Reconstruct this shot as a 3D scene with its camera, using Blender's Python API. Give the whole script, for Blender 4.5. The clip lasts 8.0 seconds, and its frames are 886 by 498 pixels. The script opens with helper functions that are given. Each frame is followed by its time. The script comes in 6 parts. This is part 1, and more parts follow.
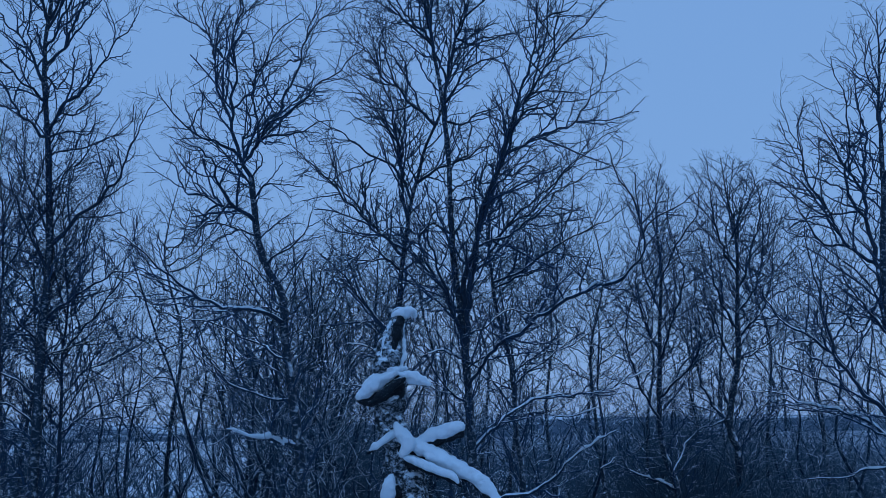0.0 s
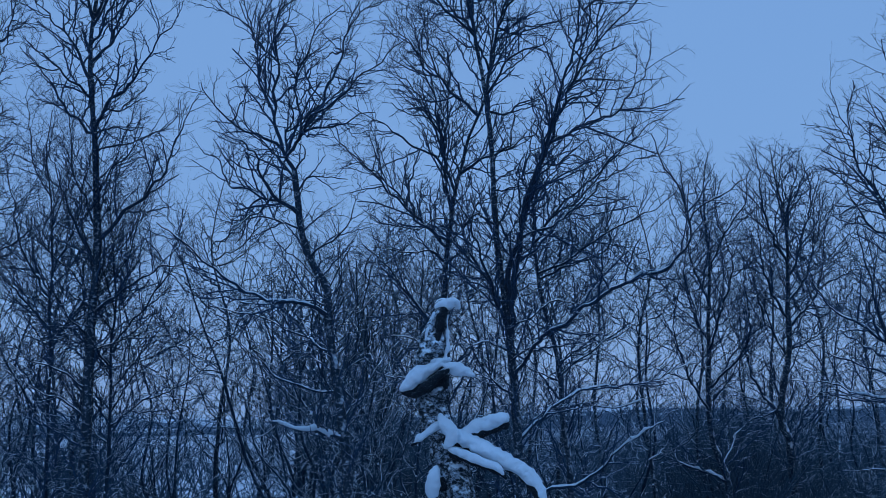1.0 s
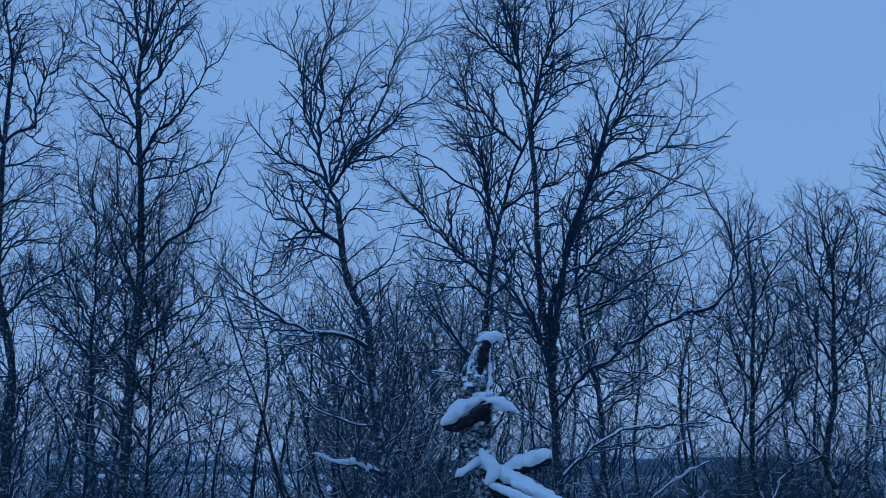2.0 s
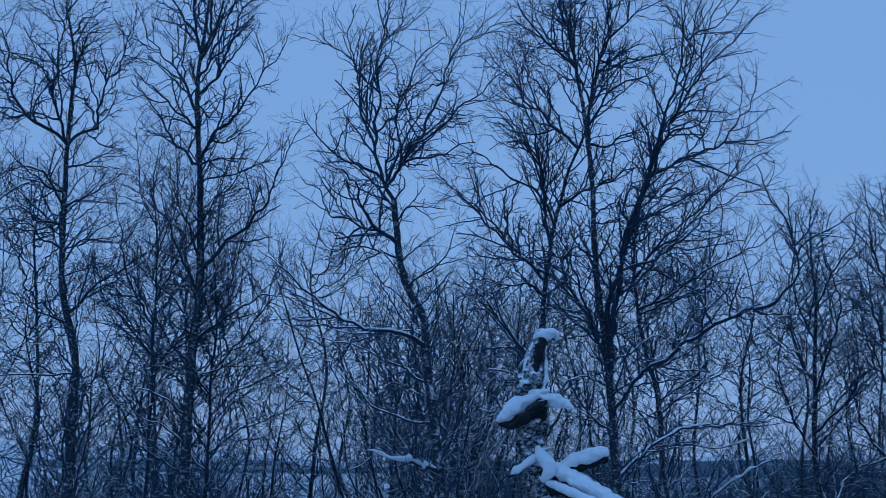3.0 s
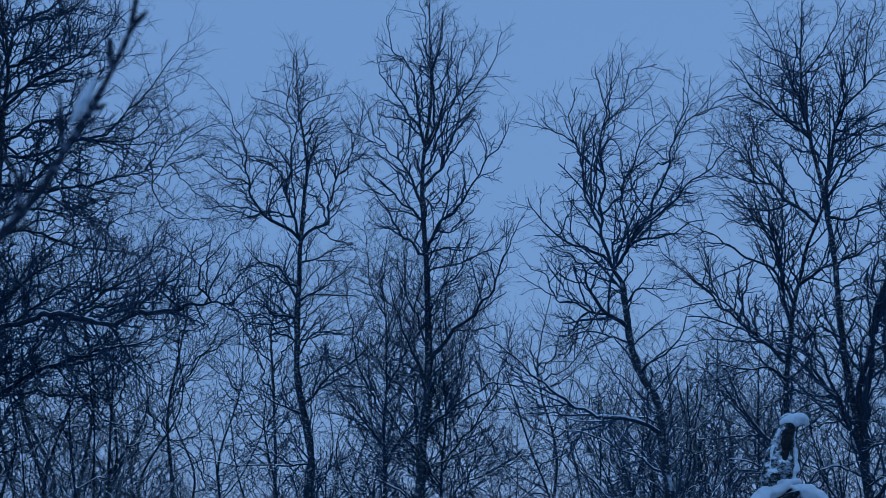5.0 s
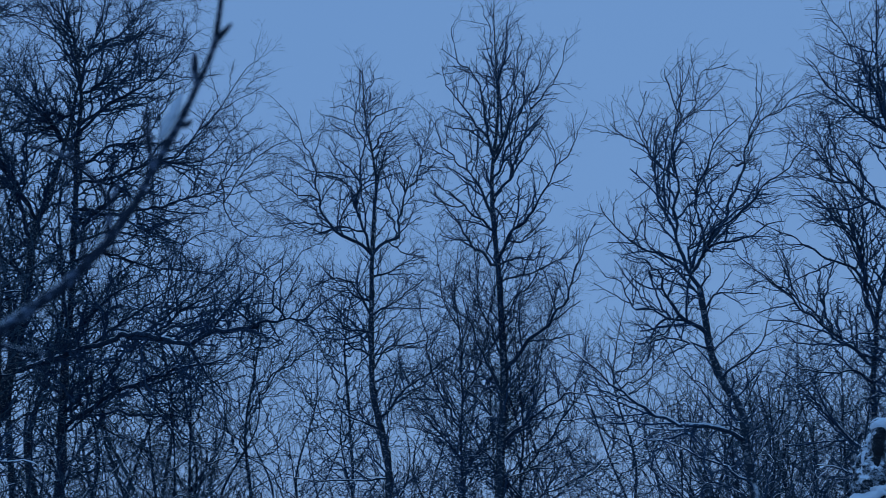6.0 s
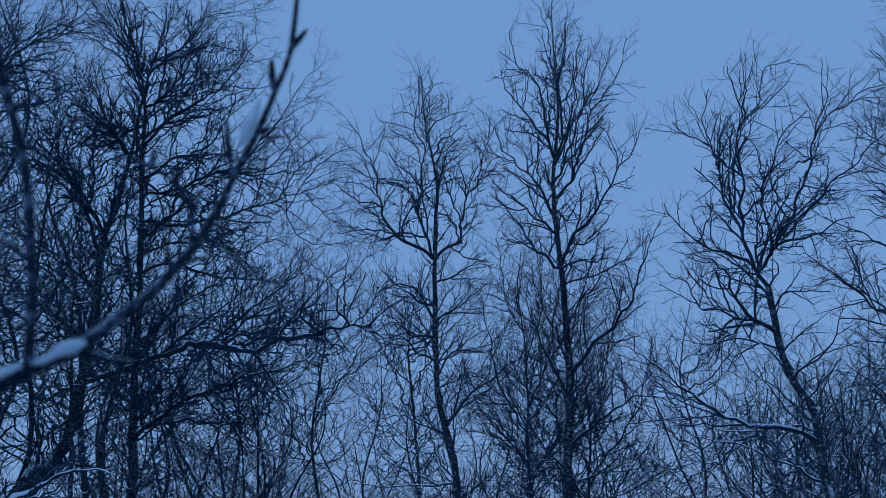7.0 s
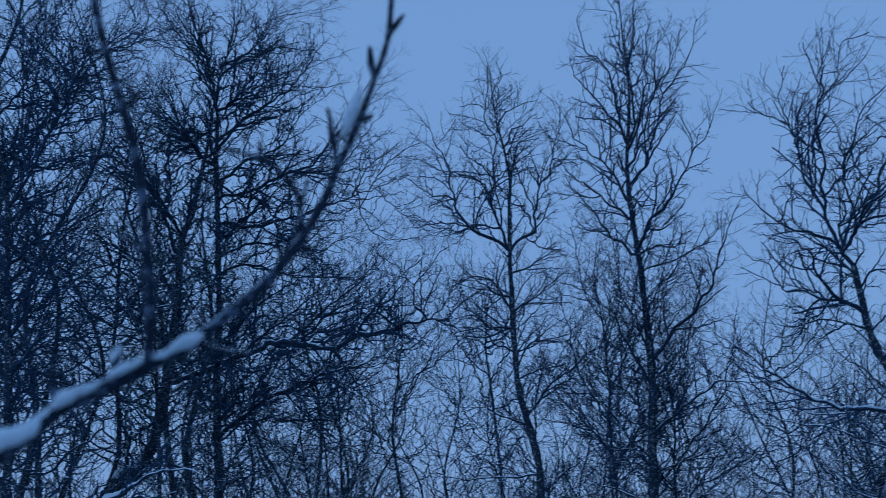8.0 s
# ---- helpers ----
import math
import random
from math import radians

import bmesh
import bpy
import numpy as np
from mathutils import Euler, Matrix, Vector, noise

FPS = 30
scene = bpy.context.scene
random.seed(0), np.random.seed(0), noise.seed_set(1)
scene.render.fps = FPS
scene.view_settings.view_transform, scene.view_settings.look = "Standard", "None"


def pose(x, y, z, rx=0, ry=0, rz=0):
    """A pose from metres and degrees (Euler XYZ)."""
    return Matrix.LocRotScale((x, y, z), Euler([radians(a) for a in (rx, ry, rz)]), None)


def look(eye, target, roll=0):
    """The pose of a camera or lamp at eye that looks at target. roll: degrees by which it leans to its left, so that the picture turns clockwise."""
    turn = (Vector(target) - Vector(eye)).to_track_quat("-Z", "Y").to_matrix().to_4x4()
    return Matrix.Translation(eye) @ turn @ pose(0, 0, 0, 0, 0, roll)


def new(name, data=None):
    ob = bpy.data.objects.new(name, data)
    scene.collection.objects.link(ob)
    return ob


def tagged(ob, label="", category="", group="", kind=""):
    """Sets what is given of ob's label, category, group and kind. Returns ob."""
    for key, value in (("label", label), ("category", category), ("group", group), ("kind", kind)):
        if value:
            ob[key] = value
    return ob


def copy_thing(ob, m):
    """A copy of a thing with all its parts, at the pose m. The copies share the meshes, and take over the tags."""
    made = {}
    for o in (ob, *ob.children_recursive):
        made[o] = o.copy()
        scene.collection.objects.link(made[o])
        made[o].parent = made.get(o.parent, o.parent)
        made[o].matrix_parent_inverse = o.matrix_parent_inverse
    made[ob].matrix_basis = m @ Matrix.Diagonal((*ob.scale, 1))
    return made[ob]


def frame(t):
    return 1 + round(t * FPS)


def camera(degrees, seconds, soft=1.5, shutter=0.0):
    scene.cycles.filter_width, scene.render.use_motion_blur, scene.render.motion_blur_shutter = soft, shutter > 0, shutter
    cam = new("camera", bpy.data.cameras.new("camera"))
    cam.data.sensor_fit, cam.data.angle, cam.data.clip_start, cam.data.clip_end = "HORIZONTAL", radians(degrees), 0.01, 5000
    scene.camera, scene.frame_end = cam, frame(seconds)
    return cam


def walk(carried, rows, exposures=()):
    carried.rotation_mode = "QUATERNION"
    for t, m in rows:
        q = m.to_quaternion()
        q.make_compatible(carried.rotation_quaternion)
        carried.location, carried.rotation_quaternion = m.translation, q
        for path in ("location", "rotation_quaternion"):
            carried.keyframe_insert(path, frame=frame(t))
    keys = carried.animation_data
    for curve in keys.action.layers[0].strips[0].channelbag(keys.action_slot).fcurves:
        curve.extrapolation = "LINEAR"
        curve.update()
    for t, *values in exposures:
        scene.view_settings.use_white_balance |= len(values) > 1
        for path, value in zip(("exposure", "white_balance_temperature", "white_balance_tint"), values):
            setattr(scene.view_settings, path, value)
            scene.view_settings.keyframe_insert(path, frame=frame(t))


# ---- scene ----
cam = camera(43.0, 8.0, soft=0.6, shutter=0.22)
cam.data.dof.use_dof = True
cam.data.dof.focus_distance = 8.5
cam.data.dof.aperture_fstop = 7.5
walk(cam, [
    (0.0, pose(0.000, -0.000, 1.600, 99.28, 0.90, -7.87)),
    (0.5, pose(-0.002, 0.025, 1.593, 99.23, 0.84, -7.45)),
    (1.0, pose(0.034, 0.032, 1.594, 98.95, 1.08, -5.36)),
    (1.2, pose(0.012, 0.035, 1.592, 99.61, 0.90, -5.08)),
    (2.3, pose(0.003, 0.097, 1.538, 101.16, -0.33, -2.80)),
    (2.5, pose(0.013, 0.090, 1.546, 101.07, -0.39, -2.18)),
    (3.0, pose(0.018, 0.095, 1.527, 101.14, -0.51, -0.70)),
    (3.5, pose(0.008, 0.129, 1.537, 101.29, -0.66, 1.43)),
    (4.0, pose(0.002, 0.149, 1.513, 103.70, -0.97, 4.65)),
    (4.5, pose(-0.022, 0.212, 1.504, 105.48, -0.82, 8.67)),
    (4.7, pose(-0.025, 0.219, 1.510, 105.51, -1.19, 9.65)),
    (5.8, pose(-0.055, 0.258, 1.517, 106.11, -0.73, 13.33)),
    (6.0, pose(-0.067, 0.264, 1.525, 106.10, -0.68, 14.45)),
    (6.5, pose(-0.081, 0.271, 1.528, 106.23, -0.55, 16.78)),
    (7.0, pose(-0.089, 0.268, 1.525, 106.31, -0.41, 17.71)),
    (7.5, pose(-0.097, 0.267, 1.522, 106.29, -0.08, 18.61)),
    (7.8, pose(-0.108, 0.269, 1.522, 106.15, 0.18, 19.79)),
    (8.0, pose(-0.128, 0.273, 1.521, 105.97, 0.61, 21.75)),
], exposures=[(0.0, 0.0), (3.0, 0.03), (4.1, 0.07), (4.3, -0.06), (4.5, -0.16), (6.0, -0.25), (6.5, -0.24), (7.0, -0.2), (8.0, -0.13)])

# ---- dusk light: an even overcast sky, no direct sun, and the deeper blue of the high sky ----
SUN_HEIGHT, SUN_TURN = 6.0, 200.0
world = bpy.data.worlds.new("dusk_sky")
scene.world = world
world.use_nodes = True
wn, wl = world.node_tree.nodes, world.node_tree.links
wn.clear()
w_sky = wn.new("ShaderNodeTexSky")
w_sky.sky_type, w_sky.sun_disc = "NISHITA", False
w_sky.sun_elevation, w_sky.sun_rotation = radians(SUN_HEIGHT), radians(SUN_TURN)
w_clear = wn.new("ShaderNodeBackground")
w_clear.inputs["Strength"].default_value = 0.012
wl.new(w_sky.outputs["Color"], w_clear.inputs["Color"])
w_cloud = wn.new("ShaderNodeBackground")
w_cloud.inputs["Color"].default_value = (0.163, 0.332, 0.672, 1)
w_cloud.inputs["Strength"].default_value = 1.0
w_sum = wn.new("ShaderNodeAddShader")
w_out = wn.new("ShaderNodeOutputWorld")
wl.new(w_clear.outputs[0], w_sum.inputs[0])
wl.new(w_cloud.outputs[0], w_sum.inputs[1])
wl.new(w_sum.outputs[0], w_out.inputs["Surface"])

glow = new("sun", bpy.data.lights.new("sun", "SUN"))
glow.data.energy, glow.data.angle, glow.data.color = 0.6, radians(110), (0.12, 0.42, 1.0)
glow.matrix_world = look((-6, -10, 20), (0, 6, 0))


# ---- materials ----
def node_material(name):
    m = bpy.data.materials.new(name)
    m.use_nodes = True
    nt = m.node_tree
    return m, nt.nodes, nt.links, nt.nodes["Principled BSDF"]


def noise_node(n, l, scale, detail=4.0, rough=0.6, stretch=None):
    geo = n.new("ShaderNodeNewGeometry")
    tex = n.new("ShaderNodeTexNoise")
    tex.inputs["Scale"].default_value = scale
    tex.inputs["Detail"].default_value = detail
    tex.inputs["Roughness"].default_value = rough
    if stretch:
        mp = n.new("ShaderNodeMapping")
        mp.inputs["Scale"].default_value = stretch
        l.new(geo.outputs["Position"], mp.inputs["Vector"])
        l.new(mp.outputs[0], tex.inputs["Vector"])
    else:
        l.new(geo.outputs["Position"], tex.inputs["Vector"])
    return tex.outputs["Fac"]


def ramp_node(n, l, source, *stops):
    r = n.new("ShaderNodeValToRGB")
    els = r.color_ramp.elements
    while len(els) < len(stops):
        els.new(0.5)
    for e, (at, c) in zip(els, stops):
        e.position, e.color = at, (*c, 1)
    l.new(source, r.inputs["Fac"])
    return r.outputs["Color"]


def grey(v):
    return (v, v, v)


def bark_material(name, dark, pale, pale_from, snow_from, relief=0.4, patch=30.0, clump=1.1, soft_edge=0.25, cling_size=22.0, ragged=0.65):
    """Bark with pale papery patches, and snow that clings where the surface faces the sky."""
    m, n, l, b = node_material(name)
    patches = noise_node(n, l, patch, 6.0, ragged, (1.0, 1.0, 1.3))
    grain = noise_node(n, l, 90.0, 3.0)
    colour = ramp_node(n, l, patches, (pale_from - 0.04, dark), (pale_from, tuple(0.7 * a + 0.3 * c for a, c in zip(dark, pale))), (pale_from + 0.04, pale))
    tone = n.new("ShaderNodeMixRGB")
    tone.blend_type = "MULTIPLY"
    tone.inputs[0].default_value = 0.6
    l.new(colour, tone.inputs[1])
    l.new(ramp_node(n, l, grain, (0.3, grey(0.45)), (0.7, grey(1.0))), tone.inputs[2])
    geo = n.new("ShaderNodeNewGeometry")
    split = n.new("ShaderNodeSeparateXYZ")
    l.new(geo.outputs["Normal"], split.inputs[0])
    cling = noise_node(n, l, cling_size, 4.0)
    add = n.new("ShaderNodeMath")
    add.operation = "MULTIPLY_ADD"
    l.new(cling, add.inputs[0])
    add.inputs[1].default_value = clump
    l.new(split.outputs["Z"], add.inputs[2])
    place_z = n.new("ShaderNodeSeparateXYZ")
    l.new(geo.outputs["Position"], place_z.inputs[0])
    wind = n.new("ShaderNodeMapRange")
    wind.inputs["From Min"].default_value, wind.inputs["From Max"].default_value = 1.8, 4.2
    wind.inputs["To Min"].default_value, wind.inputs["To Max"].default_value = 0.0, -0.55
    l.new(place_z.outputs["Z"], wind.inputs["Value"])
    lie = n.new("ShaderNodeMath")
    lie.operation = "ADD"
    l.new(add.outputs[0], lie.inputs[0])
    l.new(wind.outputs[0], lie.inputs[1])
    fac = n.new("ShaderNodeMapRange")
    fac.inputs["From Min"].default_value = snow_from
    fac.inputs["From Max"].default_value = snow_from + soft_edge
    l.new(lie.outputs[0], fac.inputs["Value"])
    mix = n.new("ShaderNodeMixRGB")
    l.new(fac.outputs[0], mix.inputs[0])
    l.new(tone.outputs[0], mix.inputs[1])
    mix.inputs[2].default_value = (0.72, 0.82, 0.88, 1)
    l.new(mix.outputs[0], b.inputs["Base Color"])
    b.inputs["Roughness"].default_value = 0.75
    b.inputs["Specular IOR Level"].default_value = 0.15
    bump = n.new("ShaderNodeBump")
    bump.inputs["Strength"].default_value = relief
    bump.inputs["Distance"].default_value = 0.01
    l.new(grain, bump.inputs["Height"])
    l.new(bump.outputs[0], b.inputs["Normal"])
    return m


def snow_material(name, tint=(0.74, 0.84, 0.9)):
    m, n, l, b = node_material(name)
    fine = noise_node(n, l, 150.0, 5.0, 0.7)
    broad = noise_node(n, l, 5.0, 3.0)
    l.new(ramp_node(n, l, broad, (0.3, tuple(0.88 * c for c in tint)), (0.7, tint)), b.inputs["Base Color"])
    b.inputs["Roughness"].default_value = 0.7
    b.inputs["Specular IOR Level"].default_value = 0.2
    bump = n.new("ShaderNodeBump")
    bump.inputs["Strength"].default_value = 0.5
    bump.inputs["Distance"].default_value = 0.01
    l.new(fine, bump.inputs["Height"])
    l.new(bump.outputs[0], b.inputs["Normal"])
    return m


def heath_material(name):
    """Snow with dark heather and dwarf scrub that stands out of it."""
    m, n, l, b = node_material(name)
    patches = noise_node(n, l, 0.45, 5.0, 0.65)
    tufts = noise_node(n, l, 7.0, 6.0, 0.75)
    both = n.new("ShaderNodeMath")
    both.operation = "MULTIPLY_ADD"
    l.new(patches, both.inputs[0])
    both.inputs[1].default_value = 1.1
    l.new(tufts, both.inputs[2])
    mix = n.new("ShaderNodeMixRGB")
    cover = n.new("ShaderNodeMapRange")
    cover.inputs["From Min"].default_value, cover.inputs["From Max"].default_value = 0.92, 1.04
    geo = n.new("ShaderNodeNewGeometry")
    east = n.new("ShaderNodeSeparateXYZ")
    l.new(geo.outputs["Position"], east.inputs[0])
    bog = n.new("ShaderNodeMapRange")
    bog.inputs["From Min"].default_value, bog.inputs["From Max"].default_value = -3.0, 4.0
    bog.inputs["To Min"].default_value, bog.inputs["To Max"].default_value = 0.0, 0.15
    l.new(east.outputs["X"], bog.inputs["Value"])
    wet = n.new("ShaderNodeMath")
    wet.operation = "SUBTRACT"
    l.new(both.outputs[0], wet.inputs[0])
    l.new(bog.outputs[0], wet.inputs[1])
    cover.inputs["To Min"].default_value, cover.inputs["To Max"].default_value = 1.0, 0.0
    l.new(wet.outputs[0], cover.inputs["Value"])
    l.new(cover.outputs[0], mix.inputs[0])
    mix.inputs[1].default_value = (0.8, 0.82, 0.85, 1)
    l.new(ramp_node(n, l, tufts, (0.3, (0.04, 0.075, 0.115)), (0.7, (0.09, 0.13, 0.175))), mix.inputs[2])
    l.new(mix.outputs[0], b.inputs["Base Color"])
    b.inputs["Roughness"].default_value = 0.85
    b.inputs["Specular IOR Level"].default_value = 0.1
    bump = n.new("ShaderNodeBump")
    bump.inputs["Strength"].default_value = 0.6
    bump.inputs["Distance"].default_value = 0.05
    l.new(tufts, bump.inputs["Height"])
    l.new(bump.outputs[0], b.inputs["Normal"])
    return m


def far_material(name, wood, open_snow, edge):
    """Far slopes: dark birch wood, paled in colour for distance haze, with long openings of snow."""
    m, n, l, b = node_material(name)
    fields = noise_node(n, l, 0.004, 5.0, 0.6, (1.0, 1.0, 9.0))
    trees = noise_node(n, l, 0.12, 4.0, 0.7)
    hazed_woods = ramp_node(n, l, trees, (0.35, tuple(0.6 * c for c in wood)), (0.65, tuple(1.3 * c for c in wood)))
    geo = n.new("ShaderNodeNewGeometry")
    height = n.new("ShaderNodeSeparateXYZ")
    l.new(geo.outputs["Position"], height.inputs[0])
    rise = n.new("ShaderNodeMapRange")
    rise.inputs["From Min"].default_value, rise.inputs["From Max"].default_value = 12.0, 45.0
    rise.inputs["To Min"].default_value, rise.inputs["To Max"].default_value = -0.1, 0.16
    l.new(height.outputs["Z"], rise.inputs["Value"])
    bare = n.new("ShaderNodeMapRange")
    bare.inputs["From Min"].default_value, bare.inputs["From Max"].default_value = -900.0, 400.0
    bare.inputs["To Min"].default_value, bare.inputs["To Max"].default_value = 0.16, 0.0
    l.new(height.outputs["X"], bare.inputs["Value"])
    west = n.new("ShaderNodeMath")
    l.new(fields, west.inputs[0])
    l.new(bare.outputs[0], west.inputs[1])
    up = n.new("ShaderNodeMath")
    l.new(west.outputs[0], up.inputs[0])
    l.new(rise.outputs[0], up.inputs[1])
    fields = up.outputs[0]
    mix = n.new("ShaderNodeMixRGB")
    l.new(ramp_node(n, l, fields, (edge, grey(0)), (edge + 0.08, grey(1))), mix.inputs[0])
    l.new(hazed_woods, mix.inputs[1])
    mix.inputs[2].default_value = (*open_snow, 1)
    l.new(mix.outputs[0], b.inputs["Base Color"])
    b.inputs["Roughness"].default_value = 0.95
    b.inputs["Specular IOR Level"].default_value = 0.05
    return m


TRUNK = bark_material("birch_trunk_bark", (0.021, 0.041, 0.062), (0.26, 0.31, 0.34), 0.57, 0.67, 0.5, 40.0)
LIMB = bark_material("birch_limb_bark", (0.021, 0.045, 0.075), (0.09, 0.11, 0.14), 0.64, 0.86)
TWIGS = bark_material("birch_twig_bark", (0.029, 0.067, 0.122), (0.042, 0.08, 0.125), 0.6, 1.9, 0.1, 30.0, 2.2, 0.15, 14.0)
# undergrowth and scrub: paler than crown twigs, rime plus haze put into the colour
UNDER = bark_material("hazed_undergrowth_bark", (0.07, 0.128, 0.178), (0.125, 0.185, 0.235), 0.6, 1.95, 0.1, 30.0, 2.2, 0.15, 12.0)
SCRUB = bark_material("hazed_scrub_bark", (0.05, 0.094, 0.132), (0.085, 0.13, 0.16), 0.6, 1.4, 0.1)
ROTTEN = bark_material("dead_birch_bark", (0.013, 0.022, 0.03), (0.4, 0.48, 0.54), 0.52, 0.86, 1.0, 26.0, 1.3, 0.35, 70.0, 0.88)
HEARTWOOD = bark_material("weathered_heartwood", (0.012, 0.02, 0.027), (0.1, 0.13, 0.15), 0.6, 1.25, 1.0, 60.0, 1.1, 0.4, 60.0, 0.8)
NEAR = bark_material("young_shoot_bark", (0.011, 0.024, 0.044), (0.12, 0.17, 0.24), 0.55, 1.12, 0.5, 70.0, 1.2, 0.5, 60.0)
SNOW = snow_material("settled_snow")
GROUND_SNOW = heath_material("snowy_heath")
# wood colour is lightened and blued to stand in for aerial haze
FAR = far_material("far_hazed_birch_slopes", (0.075, 0.112, 0.155), (0.62, 0.67, 0.72), 0.48)


# ---- mesh building ----
rng = np.random.default_rng(11)


def unit(v):
    return v / np.maximum(np.linalg.norm(v, axis=-1, keepdims=True), 1e-9)


def mesh_from(name, verts, quads, material, smooth=True):
    me = bpy.data.meshes.new(name)
    verts, quads = np.asarray(verts, np.float32).reshape(-1, 3), np.asarray(quads, np.int32).reshape(-1, 4)
    me.vertices.add(len(verts))
    me.vertices.foreach_set("co", verts.ravel())
    me.loops.add(quads.size)
    me.loops.foreach_set("vertex_index", quads.ravel())
    me.polygons.add(len(quads))
    me.polygons.foreach_set("loop_start", np.arange(0, quads.size, 4, dtype=np.int32))
    me.polygons.foreach_set("loop_total", np.full(len(quads), 4, np.int32))
    if smooth:
        me.polygons.foreach_set("use_smooth", np.ones(len(quads), bool))
    me.materials.append(material)
    me.update(calc_edges=True)
    return me


def tubes(P, R, sides):
    """Tapered tubes round the lines P (n, k, 3) with the radii R (n, k): vertices and quads."""
    n, k, _ = P.shape
    T = unit(np.gradient(P, axis=1))
    mean = unit(T.mean(axis=1))
    ref = np.where(np.abs(mean[:, 2:3]) < 0.85, np.array([[0.0, 0, 1]]), np.array([[1.0, 0.2, 0]]))
    A = unit(np.cross(T, ref[:, None, :]))
    B = np.cross(A, T)
    ang = np.arange(sides) * 2 * np.pi / sides + (np.pi / 2 if sides == 3 else 0)
    V = P[:, :, None, :] + R[:, :, None, None] * (np.cos(ang)[None, None, :, None] * A[:, :, None, :] + np.sin(ang)[None, None, :, None] * B[:, :, None, :])
    i = np.arange(n * (k - 1) * sides)
    b, rest = np.divmod(i, (k - 1) * sides)
    j, s = np.divmod(rest, sides)
    s2 = (s + 1) % sides
    o = b * k * sides + j * sides
    Q = np.stack([o + s, o + s2, o + sides + s2, o + sides + s], 1)
    return V.reshape(-1, 3), Q


def merge(pieces):
    verts, quads, at = [], [], 0
    for v, q in pieces:
        verts.append(v)
        quads.append(q + at)
        at += len(v)
    return np.concatenate(verts), np.concatenate(quads)


def part(name, data, parent, label=""):
    ob = new(name, data)
    ob.parent = parent
    return tagged(ob, label)


def spline(points, count):
    """count points along a smooth curve through the given ones, evenly spaced."""
    p = np.asarray(points, float)
    p = np.concatenate([2 * p[:1] - p[1:2], p, 2 * p[-1:] - p[-2:-1]])
    out = []
    for a, b, c, d in zip(p[:-3], p[1:-2], p[2:-1], p[3:]):
        t = np.linspace(0, 1, 12, endpoint=False)[:, None]
        out.append(0.5 * (2 * b + (c - a) * t + (2 * a - 5 * b + 4 * c - d) * t ** 2 + (3 * b - a - 3 * c + d) * t ** 3))
    out = np.concatenate(out + [p[-2:-1]])
    run = np.r_[0, np.cumsum(np.linalg.norm(np.diff(out[:, :3], axis=0), axis=1))]
    at = np.linspace(0, run[-1], count)
    return np.stack([np.interp(at, run, out[:, c]) for c in range(out.shape[1])], 1)


def wavy(count, size, length=6):
    """A random sway, the more kinked the shorter its length."""
    w = rng.normal(0, 1, (count + 8, 3))
    w = sum(w[i:i + count] for i in range(length)) / length
    w -= np.linspace(w[0], w[-1], count)
    return w * size


def sprout(P, R, spacing, reach, angle, lift, k, thick, first=0.08, curl=0.3, zig=0.1, least=0.035, bias=0.9, falls=0.7, wind=0.0):
    """Shoots along the lines P: their own lines and radii. They set off at an angle, bend one way, and turn a little at each bud."""
    seg = np.linalg.norm(np.diff(P, axis=1), axis=2)
    length = seg.sum(1)
    count = np.maximum(1, np.round(length * (1 - first) / spacing + rng.uniform(-0.5, 0.5, len(P)))).astype(int)
    who = np.repeat(np.arange(len(P)), count)
    rank = np.arange(len(who)) - np.repeat(np.cumsum(count) - count, count)
    s = first + (1 - first) * np.clip((rank + rng.uniform(-0.1, 1.1, len(who))) / count[who], 0, 1) ** bias
    f = s * (P.shape[1] - 1)
    i = np.minimum(f.astype(int), P.shape[1] - 2)
    f = (f - i)[:, None]
    start = P[who, i] * (1 - f) + P[who, i + 1] * f
    tang = unit(P[who, i + 1] - P[who, i])
    rad = R[who, i] * (1 - f[:, 0]) + R[who, i + 1] * f[:, 0]
    side = unit(np.cross(tang, unit(rng.normal(0, 1, (len(who), 3)))))
    a = np.radians(rng.uniform(*angle, len(who)))[:, None]
    d = unit(tang * np.cos(a) + side * np.sin(a) + np.array([0, 0, lift]))
    size = np.clip(reach[0] + (reach[1] - reach[0]) * (1 - falls * s) * rng.uniform(0.4, 1.15, len(who)), least, None)
    size = np.minimum(size, 0.65 * length[who] + 0.04)
    step = (size / (k - 1))[:, None]
    turn = rng.normal(0, curl, d.shape) + np.array([wind, 0, lift - 0.3 * wind])
    kink = unit(np.cross(d, rng.normal(0, 1, d.shape))) * zig
    line = [start]
    for j in range(k - 1):
        sway = kink * ((-1) ** j * rng.uniform(0.2, 1.6, len(who))[:, None])
        line.append(line[-1] + unit(d + turn * (j / k) + sway + rng.normal(0, 0.5 * zig, d.shape)) * step)
    r0 = np.minimum(rad * 0.75, thick * np.minimum(0.5 + 0.6 * size / max(reach[1], 1e-3), 1.1))
    return np.stack(line, 1), r0[:, None] * np.linspace(1, 0.55, k)[None, :]


def plan(x, y, turn):
    """A place on the ground and the limbs that stand there; turn: degrees by which its plane is turned."""
    return {"at": pose(x, y, 0, 0, 0, turn), "limbs": []}


def knot(tree, sideways, deep, height, size, count):
    """A tangle of short twigs on a branch."""
    tree.setdefault("knots", []).append((np.array([sideways, deep, height]), size, count))


